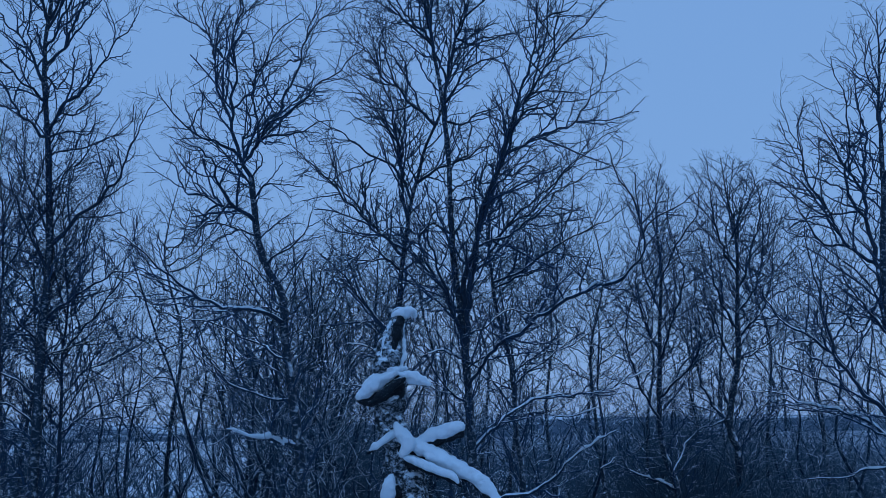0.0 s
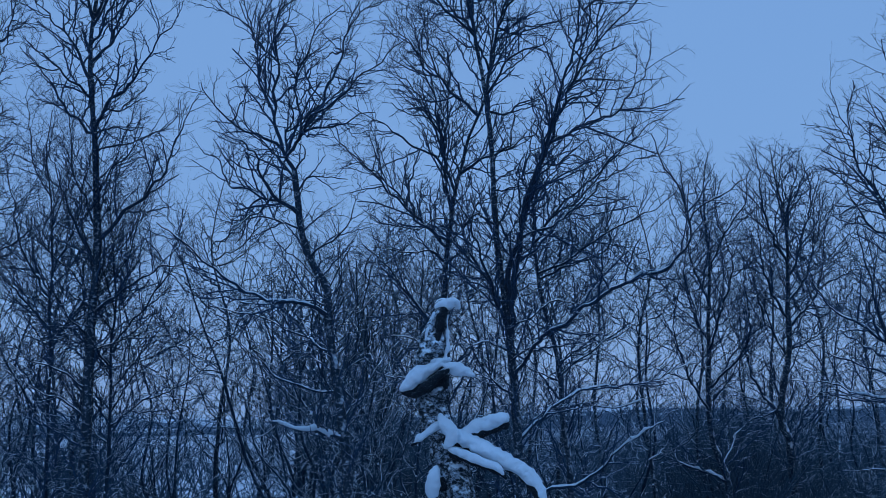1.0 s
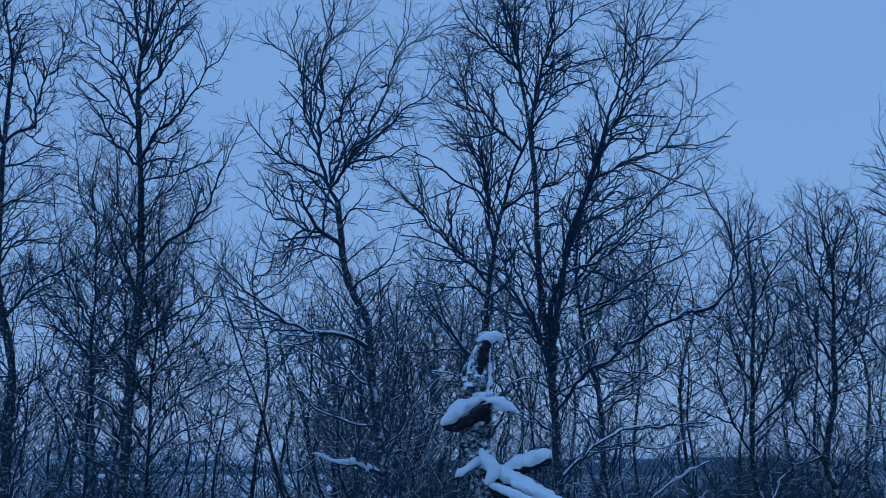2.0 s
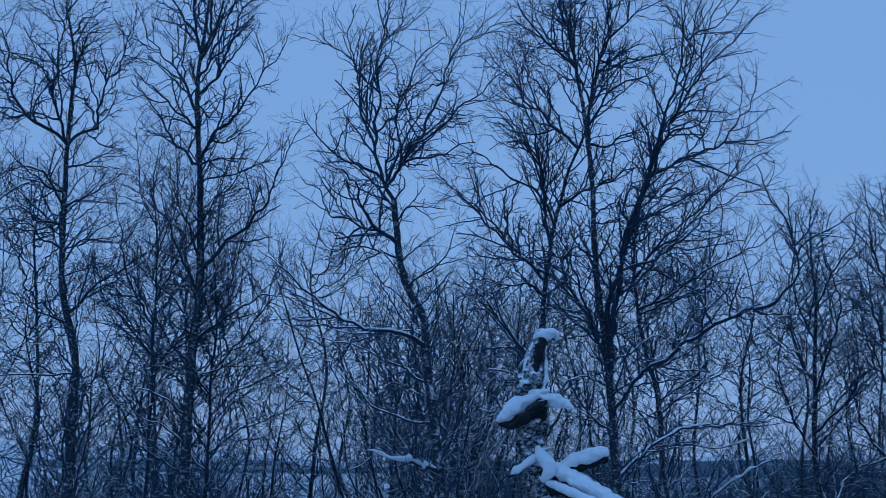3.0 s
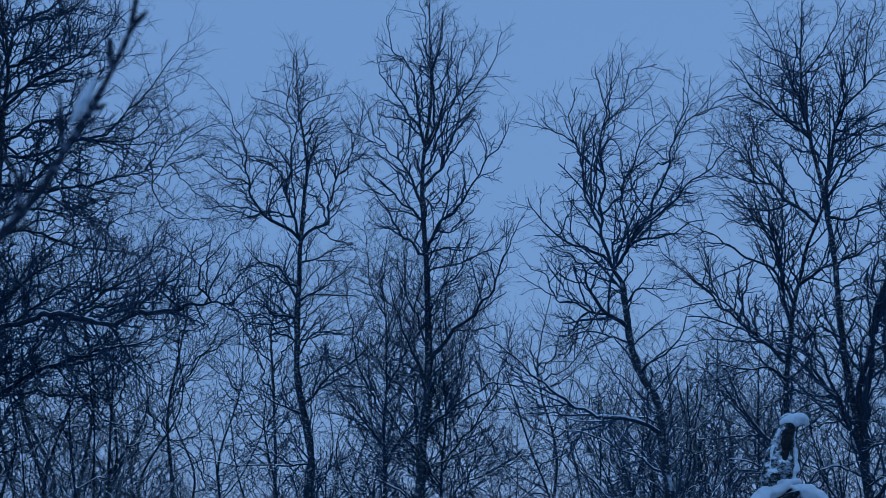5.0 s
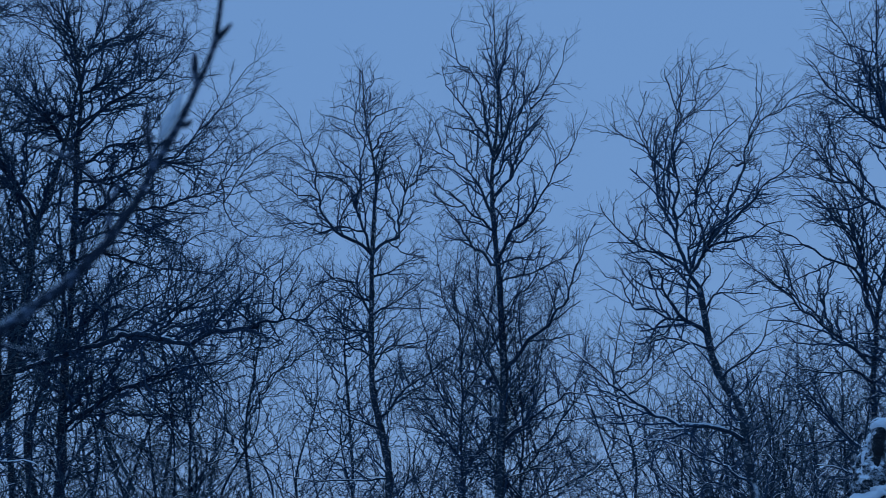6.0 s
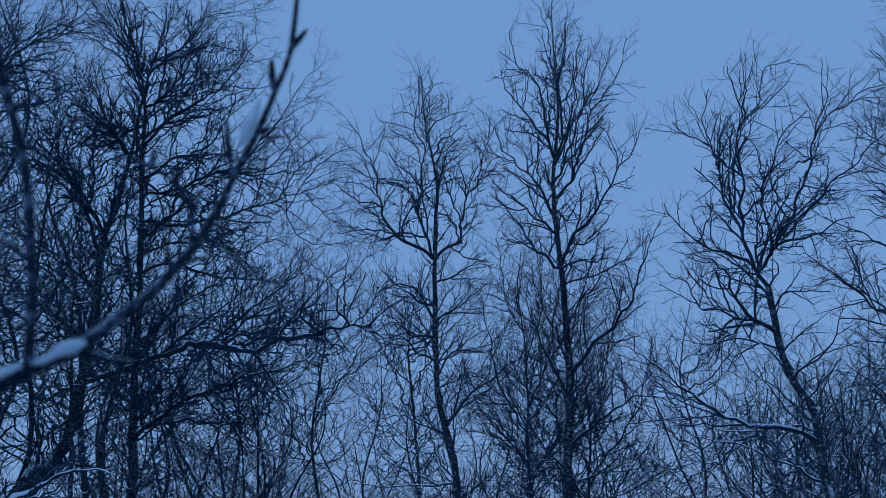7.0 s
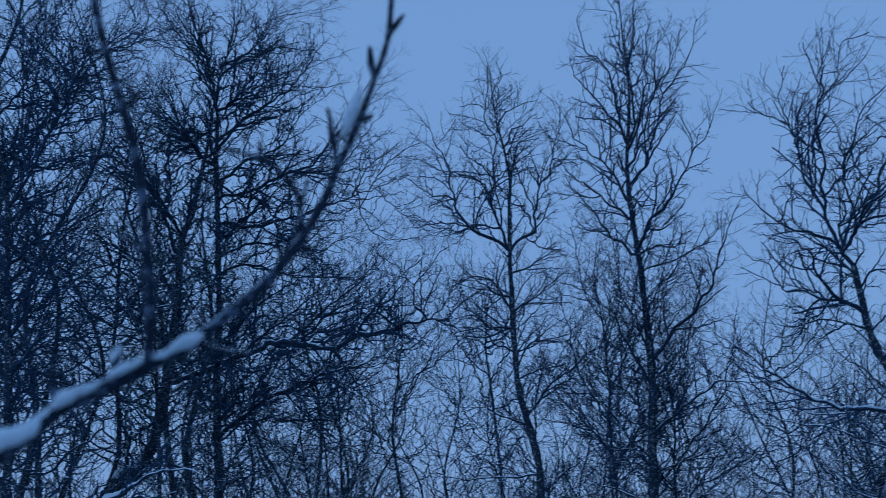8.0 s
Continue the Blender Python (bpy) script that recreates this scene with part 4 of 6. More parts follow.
limb(great_plan, 0.014, 0.003, 0.90, 1.30, 0.0, (0.31, 2.11), (0.54, 2.25), (0.77, 2.31), (0.96, 2.41))
knot(great_plan, -0.67, 0.30, 4.73, 0.34, 60)
knot(great_plan, 0.24, 0.10, 5.26, 0.30, 30)
grow("birch_tree", great_plan, "broad many-stemmed bare birch behind a snowy snag", reach=0.62, density=0.9)

thin_plan = plan(3.81, 10.85, -19.4)
limb(thin_plan, 0.049, 0.003, 0.00, 0.00, 0.0, (0.02, -0.10), (0.00, 0.93), (-0.05, 1.19), (-0.14, 1.46), (-0.14, 1.93), (-0.10, 2.50), (-0.06, 3.07), (-0.07, 3.53), (-0.08, 3.94), (-0.01, 4.29))
limb(thin_plan, 0.026, 0.003, 0.00, 0.38, 0.4, (-0.04, 1.17), (0.06, 1.32), (0.14, 1.51), (0.39, 1.68))
limb(thin_plan, 0.026, 0.003, 0.00, 0.24, 1.2, (-0.04, 1.02), (-0.27, 1.10), (-0.48, 1.22), (-0.54, 1.49))
limb(thin_plan, 0.020, 0.003, 0.00, 0.43, 0.0, (-0.09, 2.72), (-0.23, 3.21), (-0.24, 3.71), (-0.32, 4.08))
limb(thin_plan, 0.020, 0.003, 0.00, -0.95, 0.0, (-0.11, 2.27), (0.08, 2.69), (0.16, 3.11), (0.07, 3.51), (0.06, 3.85))
limb(thin_plan, 0.020, 0.003, 0.00, -0.69, 0.0, (-0.15, 1.71), (-0.33, 2.04), (-0.41, 2.47), (-0.33, 2.88))
limb(thin_plan, 0.020, 0.003, 0.00, -0.52, 0.0, (-0.13, 1.93), (0.23, 2.25), (0.30, 2.68), (0.26, 3.10))
limb(thin_plan, 0.017, 0.003, 0.00, 0.27, 0.0, (-0.07, 3.47), (-0.14, 3.86), (-0.19, 4.19))
limb(thin_plan, 0.017, 0.003, 0.00, 0.36, 0.0, (-0.11, 2.38), (-0.25, 2.74), (-0.38, 3.11), (-0.43, 3.49))
limb(thin_plan, 0.017, 0.003, 0.00, -0.25, 0.0, (-0.06, 3.07), (0.09, 3.39), (0.30, 3.66), (0.40, 4.04))
grow("birch_tree", thin_plan, "thin bare birch with a snowy forked foot", levels=3, fine=0.8)

broom_plan = plan(4.76, 11.56, -22.4)
limb(broom_plan, 0.069, 0.003, 0.00, 0.00, 0.0, (0.00, -0.10), (-0.00, 0.87), (-0.01, 1.35), (-0.08, 1.56), (-0.06, 1.83), (0.03, 2.24), (0.07, 2.79), (0.09, 3.34), (0.09, 3.78), (0.02, 4.16), (-0.02, 4.55))
limb(broom_plan, 0.038, 0.003, 0.00, 0.31, 0.3, (-0.07, 1.54), (-0.21, 1.78), (-0.33, 2.02), (-0.44, 2.33), (-0.55, 2.65), (-0.60, 2.91))
limb(broom_plan, 0.031, 0.003, 0.00, 0.33, 0.3, (0.00, 1.35), (0.10, 1.62), (0.28, 1.85), (0.59, 2.00))
limb(broom_plan, 0.028, 0.003, 0.00, 0.70, 0.0, (0.08, 3.10), (0.26, 3.56), (0.38, 3.97), (0.32, 4.55))
limb(broom_plan, 0.028, 0.003, 0.00, -0.56, 0.0, (0.09, 3.22), (-0.07, 3.51), (-0.12, 3.85), (-0.16, 4.40))
limb(broom_plan, 0.025, 0.003, 0.00, 0.35, 0.0, (0.10, 3.59), (0.18, 4.06), (0.29, 4.54))
limb(broom_plan, 0.025, 0.003, 0.00, 0.67, 0.0, (0.05, 2.55), (0.31, 2.86), (0.46, 3.32), (0.57, 3.93))
limb(broom_plan, 0.025, 0.003, 0.00, 0.55, 0.0, (0.03, 2.24), (-0.18, 2.63), (-0.28, 3.09), (-0.29, 3.64))
limb(broom_plan, 0.025, 0.003, 0.00, 0.35, 0.0, (0.09, 3.65), (0.05, 4.13), (0.14, 4.62))
limb(broom_plan, 0.025, 0.003, 0.00, 0.63, 0.0, (0.06, 2.79), (0.30, 3.17), (0.46, 3.70), (0.51, 4.26))
limb(broom_plan, 0.025, 0.003, 0.00, -0.56, 0.0, (0.06, 2.67), (-0.12, 3.08), (-0.18, 3.49), (-0.18, 3.88))
limb(broom_plan, 0.022, 0.003, 0.00, 0.35, 0.0, (0.03, 2.31), (0.38, 2.49), (0.64, 2.80))
limb(broom_plan, 0.022, 0.003, 0.00, -0.34, 0.5, (-0.05, 1.71), (-0.38, 1.59), (-0.59, 1.83))
grow("birch_tree", broom_plan, "bare birch with a dense broom-like crown", levels=3, fine=0.8)

edge_plan = plan(4.35, 7.42, -30.4)
limb(edge_plan, 0.065, 0.003, 0.00, 0.00, 0.0, (0.02, -0.10), (0.01, 1.10), (-0.03, 1.57), (-0.08, 2.05), (-0.11, 2.45), (-0.11, 2.94), (-0.08, 3.40), (-0.07, 3.86), (-0.04, 4.29), (-0.03, 4.64))
limb(edge_plan, 0.037, 0.003, 0.00, 1.26, 0.0, (-0.08, 1.97), (-0.16, 2.47), (-0.21, 2.93), (-0.24, 3.41), (-0.20, 3.86), (-0.25, 4.26), (-0.23, 4.91))
limb(edge_plan, 0.027, 0.003, 0.34, 0.78, 0.0, (-0.20, 2.79), (-0.37, 2.98), (-0.49, 3.16), (-0.58, 3.41), (-0.67, 3.68), (-0.73, 3.92), (-0.82, 4.21))
limb(edge_plan, 0.023, 0.003, 0.58, 0.30, 0.0, (-0.23, 3.40), (-0.37, 3.62), (-0.47, 3.86), (-0.55, 4.02))
limb(edge_plan, 0.030, 0.003, 0.00, -0.60, 0.8, (-0.05, 1.53), (-0.21, 1.69), (-0.34, 1.85), (-0.47, 2.05), (-0.61, 2.21), (-0.75, 2.29), (-0.88, 2.44), (-0.95, 2.68))
limb(edge_plan, 0.030, 0.003, 0.00, 0.40, 1.0, (0.00, 1.34), (-0.19, 1.53), (-0.41, 1.67), (-0.65, 1.74), (-0.89, 1.81), (-1.23, 1.89))
limb(edge_plan, 0.021, 0.003, 0.47, 0.19, 0.0, (-0.24, 3.11), (-0.34, 3.42), (-0.31, 3.80), (-0.32, 4.10), (-0.38, 4.40))
limb(edge_plan, 0.019, 0.003, 0.00, -0.14, 0.0, (-0.09, 3.36), (0.05, 3.62), (0.11, 3.97))
limb(edge_plan, 0.018, 0.003, 0.59, 0.28, 0.0, (-0.67, 3.63), (-0.67, 3.87), (-0.61, 4.14))
limb(edge_plan, 0.017, 0.003, 0.00, -0.23, 0.0, (-0.15, 3.62), (-0.10, 3.93), (-0.14, 4.21), (-0.07, 4.39))
limb(edge_plan, 0.018, 0.003, 0.40, 0.60, 0.0, (-0.37, 2.98), (-0.58, 3.01), (-0.69, 3.25), (-0.81, 3.60))
limb(edge_plan, 0.017, 0.003, -0.20, -0.39, 0.0, (-0.33, 2.28), (-0.45, 2.44), (-0.57, 2.77), (-0.61, 3.00))
limb(edge_plan, 0.017, 0.003, 0.00, -0.24, 0.0, (-0.11, 2.61), (-0.30, 2.25), (-0.38, 2.37), (-0.49, 2.45), (-0.58, 2.70))
limb(edge_plan, 0.017, 0.003, 0.00, -0.33, 0.0, (-0.11, 2.13), (-0.23, 2.37), (-0.36, 2.60), (-0.42, 2.83))
limb(edge_plan, 0.018, 0.003, 0.46, 0.66, 0.0, (-0.48, 3.15), (-0.53, 3.47), (-0.52, 3.77))
limb(edge_plan, 0.017, 0.003, 0.00, -0.26, 1.0, (-0.01, 1.26), (-0.24, 1.30), (-0.42, 1.29), (-0.61, 1.25), (-0.83, 1.24))
grow("birch_tree", edge_plan, "bare birch with steep stems and snowy low limbs", density=0.8)

young_plan = plan(-2.80, 9.06, 17.1)
limb(young_plan, 0.058, 0.003, 0.00, 0.00, 0.0, (0.02, -0.10), (0.01, 2.13), (-0.03, 2.50), (-0.12, 2.87), (-0.16, 3.24), (-0.18, 3.72), (-0.18, 4.12), (-0.17, 4.42), (-0.16, 4.70), (-0.20, 5.01), (-0.26, 5.28), (-0.29, 5.57), (-0.32, 5.85))
limb(young_plan, 0.016, 0.003, 0.00, -0.30, 0.0, (-0.17, 3.22), (-0.31, 3.29), (-0.42, 3.41), (-0.62, 3.37))
limb(young_plan, 0.021, 0.003, 0.00, -0.23, 0.0, (-0.06, 2.71), (0.06, 2.90), (0.20, 3.03), (0.34, 3.12), (0.54, 3.24))
limb(young_plan, 0.016, 0.003, 0.00, 0.13, 0.0, (-0.14, 3.12), (-0.03, 3.29), (0.16, 3.37), (0.42, 3.43))
limb(young_plan, 0.016, 0.003, 0.00, -0.16, 0.0, (-0.07, 2.64), (-0.26, 2.70), (-0.42, 2.78), (-0.60, 2.75))
limb(young_plan, 0.016, 0.003, 0.00, -0.23, 0.0, (-0.17, 3.43), (-0.36, 3.42), (-0.54, 3.54), (-0.67, 3.43))
limb(young_plan, 0.016, 0.003, 0.00, -0.32, 0.0, (-0.17, 3.62), (-0.31, 3.79), (-0.47, 3.86), (-0.67, 3.74))
limb(young_plan, 0.016, 0.003, 0.00, -0.32, 0.0, (-0.01, 2.28), (-0.35, 2.24), (-0.66, 2.21), (-0.87, 2.29))
limb(young_plan, 0.020, 0.003, 0.00, -0.40, 0.0, (-0.18, 4.12), (-0.23, 4.25), (-0.29, 4.36), (-0.33, 4.48), (-0.34, 4.57), (-0.31, 4.66), (-0.31, 4.80), (-0.30, 4.95), (-0.29, 5.06), (-0.35, 5.18), (-0.36, 5.30), (-0.33, 5.41), (-0.32, 5.56), (-0.32, 5.64))
limb(young_plan, 0.022, 0.003, 0.00, -0.70, 0.0, (-0.18, 4.10), (-0.26, 4.15), (-0.36, 4.19), (-0.49, 4.25), (-0.57, 4.35), (-0.60, 4.45), (-0.62, 4.58), (-0.64, 4.71), (-0.69, 4.83), (-0.75, 4.93), (-0.82, 5.03), (-0.87, 5.08))
limb(young_plan, 0.015, 0.003, -0.20, 0.40, 0.0, (-0.34, 4.55), (-0.41, 4.71), (-0.50, 4.81), (-0.61, 4.88), (-0.71, 4.95), (-0.85, 5.04), (-0.94, 5.12))
limb(young_plan, 0.013, 0.003, -0.40, -0.80, 0.0, (-0.60, 4.42), (-0.67, 4.44), (-0.78, 4.44), (-0.86, 4.47), (-0.95, 4.52))
limb(young_plan, 0.014, 0.003, 0.00, 0.50, 0.0, (-0.29, 4.28), (-0.47, 4.35), (-0.62, 4.35), (-0.78, 4.42), (-0.94, 4.52), (-1.06, 4.64))
limb(young_plan, 0.022, 0.003, 0.00, 0.50, 0.0, (-0.15, 4.11), (-0.08, 4.21), (-0.00, 4.28), (0.06, 4.34), (0.06, 4.47), (0.08, 4.64), (0.13, 4.79), (0.19, 4.91), (0.23, 5.06), (0.27, 5.22), (0.31, 5.40), (0.32, 5.59))
limb(young_plan, 0.013, 0.003, 0.30, 0.00, 0.0, (0.13, 4.78), (0.10, 4.84), (0.04, 4.94), (0.01, 5.01))
limb(young_plan, 0.012, 0.003, -0.30, -0.60, 0.0, (-0.36, 5.27), (-0.44, 5.26), (-0.55, 5.20))
limb(young_plan, 0.012, 0.003, -0.25, 0.10, 0.0, (-0.29, 5.06), (-0.38, 5.13), (-0.49, 5.26), (-0.58, 5.34))
limb(young_plan, 0.013, 0.003, 0.00, 0.35, 0.0, (-0.22, 5.24), (-0.17, 5.39), (-0.07, 5.50), (0.03, 5.60), (0.10, 5.64))
limb(young_plan, 0.013, 0.003, 0.00, -0.40, 0.0, (-0.21, 5.08), (-0.14, 5.16), (-0.04, 5.16), (0.08, 5.19))
limb(young_plan, 0.013, 0.003, 0.00, 0.30, 0.0, (-0.18, 4.77), (-0.13, 4.93), (-0.09, 5.12), (-0.01, 5.20), (0.10, 5.25))
limb(young_plan, 0.011, 0.003, 0.00, -0.30, 0.0, (-0.24, 5.37), (-0.28, 5.47), (-0.25, 5.56), (-0.21, 5.64))
limb(young_plan, 0.012, 0.003, -0.20, 0.20, 0.0, (-0.31, 4.70), (-0.43, 4.90), (-0.52, 5.03), (-0.49, 5.20))
limb(young_plan, 0.012, 0.003, 0.40, 0.20, 0.0, (0.23, 5.08), (0.32, 5.04), (0.42, 4.95))
limb(young_plan, 0.012, 0.003, 0.40, 0.70, 0.0, (0.27, 5.22), (0.19, 5.38), (0.12, 5.53))
limb(young_plan, 0.015, 0.003, 0.00, 0.30, 0.0, (-0.16, 3.91), (-0.00, 3.99), (0.12, 4.12), (0.29, 4.19))
limb(young_plan, 0.015, 0.003, 0.00, -0.40, 0.0, (-0.16, 3.62), (0.00, 3.66), (0.14, 3.75), (0.25, 3.81))
limb(young_plan, 0.015, 0.003, 0.00, -0.30, 0.0, (-0.17, 3.71), (-0.35, 3.76), (-0.51, 3.85), (-0.63, 3.97))
limb(young_plan, 0.014, 0.003, 0.00, 0.40, 0.0, (-0.15, 3.42), (-0.35, 3.50), (-0.51, 3.67), (-0.62, 3.86))
limb(young_plan, 0.013, 0.003, 0.00, 0.20, 0.0, (-0.13, 3.23), (0.05, 3.34), (0.17, 3.50), (0.29, 3.59))
grow("birch_tree", young_plan, "bare birch with a dark bent trunk and open crown", reach=0.62, density=0.94, twist=1.2)

old_plan = plan(-6.60, 10.35, 32.8)
limb(old_plan, 0.078, 0.003, 0.00, 0.00, 0.0, (0.00, -0.10), (-0.01, 2.29), (-0.05, 2.87), (-0.08, 3.57), (-0.09, 4.17), (-0.13, 4.92), (-0.17, 5.55), (-0.19, 6.08), (-0.22, 6.58), (-0.38, 7.22), (-0.56, 7.69), (-0.68, 8.25))
limb(old_plan, 0.042, 0.003, 0.00, 0.49, 0.0, (-0.22, 6.62), (-0.13, 7.19), (-0.03, 7.71), (0.06, 8.33))
limb(old_plan, 0.116, 0.003, -0.50, 0.00, 0.0, (-1.11, -0.10), (-1.03, 2.20), (-0.80, 2.50), (-0.67, 2.79), (-0.61, 3.14), (-0.57, 3.55), (-0.53, 3.90), (-0.52, 4.45), (-0.52, 4.89), (-0.41, 5.29), (-0.35, 5.69), (-0.31, 6.04), (-0.25, 6.60), (-0.17, 7.25))
limb(old_plan, 0.027, 0.003, -0.09, -0.62, 0.0, (-0.33, 5.90), (-0.60, 6.19), (-0.82, 6.36), (-1.00, 6.59))
limb(old_plan, 0.036, 0.003, -0.20, 0.26, 0.0, (-0.54, 4.77), (-0.73, 5.26), (-0.90, 5.70), (-1.05, 6.22), (-1.19, 6.72))
limb(old_plan, 0.038, 0.021, -0.32, -2.52, 0.7, (-0.47, 3.38), (-0.14, 3.46), (0.17, 3.55), (0.47, 3.62), (0.72, 3.55), (0.96, 3.47), (1.14, 3.53), (1.47, 3.55))
limb(old_plan, 0.021, 0.003, -2.52, -2.62, 0.0, (1.42, 3.54), (1.68, 3.63), (1.88, 3.65), (2.01, 3.79), (2.30, 3.96))
limb(old_plan, 0.039, 0.003, 0.00, -1.60, 0.7, (-0.01, 2.81), (0.17, 3.01), (0.53, 3.25), (0.84, 3.36), (1.14, 3.44), (1.44, 3.49), (1.67, 3.70))
limb(old_plan, 0.030, 0.003, 0.00, -1.20, 0.0, (-0.15, 5.23), (0.21, 5.12), (0.66, 5.18), (1.11, 5.28), (1.43, 5.37), (1.77, 5.44))
limb(old_plan, 0.027, 0.003, 0.00, 0.80, 0.0, (-0.19, 6.18), (0.07, 6.52), (0.38, 6.85), (0.69, 7.41), (0.91, 7.76))
limb(old_plan, 0.038, 0.003, -2.50, -2.70, 1.4, (-0.98, 2.04), (-0.77, 2.16), (-0.47, 2.31), (-0.18, 2.29))
limb(old_plan, 0.027, 0.003, -0.00, 0.62, 0.0, (-0.16, 7.17), (0.07, 7.56), (0.44, 7.91), (0.92, 8.13), (1.20, 8.40))
limb(old_plan, 0.027, 0.003, 0.00, -0.60, 0.0, (-0.15, 5.62), (0.16, 5.86), (0.51, 6.03), (0.72, 6.46), (0.75, 6.74))
limb(old_plan, 0.024, 0.003, 0.00, 0.48, 0.0, (-0.12, 4.79), (0.22, 5.04), (0.60, 5.04), (0.91, 5.29), (1.24, 5.29))
limb(old_plan, 0.027, 0.003, -0.24, 0.43, 0.0, (-0.51, 4.33), (-0.86, 4.67), (-1.19, 4.96), (-1.47, 5.33))
limb(old_plan, 0.026, 0.003, -0.28, -0.76, 0.0, (-0.52, 3.73), (-0.90, 4.04), (-1.01, 4.12), (-1.35, 3.96), (-1.66, 4.14))
limb(old_plan, 0.024, 0.003, 0.00, 0.35, 0.0, (-0.35, 7.15), (-0.62, 7.46), (-0.83, 7.78), (-1.05, 8.10))
limb(old_plan, 0.022, 0.003, -1.00, -1.45, 0.0, (0.05, 3.73), (0.46, 3.95), (0.76, 4.10), (1.06, 4.42))
limb(old_plan, 0.020, 0.003, -2.20, -2.54, 0.0, (1.11, 3.52), (1.24, 3.74), (1.47, 4.03), (1.65, 4.17))
limb(old_plan, 0.023, 0.003, -0.35, -0.78, 0.6, (-0.54, 3.04), (-0.79, 2.84), (-1.01, 2.61), (-1.28, 2.38))
limb(old_plan, 0.023, 0.003, -0.80, -1.24, 0.0, (0.57, 3.24), (0.74, 3.00), (1.06, 2.72), (1.48, 2.67))
limb(old_plan, 0.019, 0.003, -2.60, -2.76, 0.0, (1.45, 3.53), (1.25, 3.66), (1.38, 3.81), (1.51, 3.95))
limb(old_plan, 0.022, 0.003, -0.90, -1.48, 0.0, (1.09, 5.22), (1.40, 5.57), (1.55, 5.64), (1.63, 5.69))
limb(old_plan, 0.024, 0.003, 0.00, -0.55, 0.0, (-0.11, 4.66), (0.18, 4.71), (0.59, 4.58), (1.00, 4.51), (1.40, 4.47))
limb(old_plan, 0.024, 0.003, 0.00, 0.73, 0.0, (-0.09, 3.33), (0.30, 3.02), (0.74, 2.76), (1.06, 2.77))
limb(old_plan, 0.024, 0.003, 0.00, -0.61, 0.0, (-0.09, 3.69), (0.21, 4.15), (0.43, 4.32), (0.70, 4.48), (0.97, 4.76))
limb(old_plan, 0.024, 0.003, 0.00, 0.43, 0.0, (-0.21, 6.35), (-0.46, 6.18), (-0.76, 6.07), (-1.02, 6.23))
limb(old_plan, 0.024, 0.003, 0.00, -0.24, 0.0, (-0.17, 5.62), (0.13, 5.49), (0.42, 5.63), (0.59, 5.89), (0.66, 6.20))
limb(old_plan, 0.024, 0.003, 0.00, 0.79, 0.0, (-0.18, 5.82), (-0.53, 6.21), (-0.76, 6.78), (-0.88, 7.39))
limb(old_plan, 0.024, 0.003, 0.00, 0.34, 0.0, (-0.22, 6.62), (-0.47, 7.05), (-0.80, 7.35), (-1.13, 7.51))
limb(old_plan, 0.024, 0.003, 0.00, -0.35, 0.0, (-0.38, 7.22), (-0.65, 7.52), (-0.73, 7.83))
limb(old_plan, 0.024, 0.003, 0.13, -0.30, 0.0, (-1.05, 6.21), (-1.31, 6.46), (-1.53, 6.60))
limb(old_plan, 0.024, 0.003, 0.03, -0.42, 0.0, (-0.90, 5.70), (-1.19, 5.84), (-1.46, 5.98))
limb(old_plan, 0.024, 0.003, 0.00, -0.59, 0.0, (-0.22, 6.48), (0.10, 6.77), (0.32, 7.12), (0.54, 7.39))
limb(old_plan, 0.024, 0.003, 0.14, 0.34, 0.0, (-0.13, 7.18), (0.14, 7.40), (0.46, 7.70))
limb(old_plan, 0.017, 0.003, -2.60, -3.03, 0.0, (1.67, 3.62), (1.52, 3.80), (1.64, 4.02), (1.80, 4.15))
limb(old_plan, 0.019, 0.003, -1.00, -1.50, 0.0, (1.42, 5.36), (1.64, 5.07), (1.90, 4.92), (2.16, 4.77))
limb(old_plan, 0.019, 0.003, -1.00, -1.33, 0.0, (1.08, 5.19), (1.31, 4.83), (1.64, 4.70), (1.85, 4.74))
limb(old_plan, 0.024, 0.003, 0.00, 0.47, 0.0, (-0.14, 5.04), (0.20, 5.37), (0.56, 5.79), (0.81, 6.07))
limb(old_plan, 0.020, 0.003, -1.80, -2.25, 0.0, (0.97, 3.49), (1.16, 3.19), (1.35, 2.97), (1.53, 2.91))
limb(old_plan, 0.019, 0.003, -1.40, -1.97, 0.0, (0.73, 3.58), (0.91, 3.82), (1.15, 3.96), (1.33, 4.14))
limb(old_plan, 0.026, 0.003, 0.00, -0.80, 0.0, (-0.13, 6.07), (0.07, 6.34), (0.24, 6.44), (0.46, 6.55), (0.68, 6.79), (0.83, 7.02), (0.95, 7.09))
limb(old_plan, 0.028, 0.003, 0.00, -1.20, 0.0, (-0.12, 5.45), (0.25, 5.53), (0.59, 5.67), (0.87, 5.74), (1.01, 5.95), (1.16, 6.12), (1.36, 6.50), (1.48, 6.62))
limb(old_plan, 0.020, 0.003, -0.60, -1.00, 0.0, (0.57, 5.60), (0.97, 5.62), (1.25, 5.80), (1.34, 6.00), (1.54, 6.19))
limb(old_plan, 0.024, 0.003, 0.00, 0.50, 0.0, (-0.15, 6.88), (0.07, 7.25), (0.25, 7.48), (0.36, 7.85), (0.44, 8.24))
limb(old_plan, 0.022, 0.003, 0.00, 0.40, 0.0, (-0.18, 6.53), (0.16, 6.84), (0.41, 7.08), (0.73, 7.34))
limb(old_plan, 0.018, 0.003, -1.20, -1.80, 0.0, (1.06, 5.16), (1.26, 5.30), (1.45, 5.45), (1.65, 5.54), (1.80, 5.57))
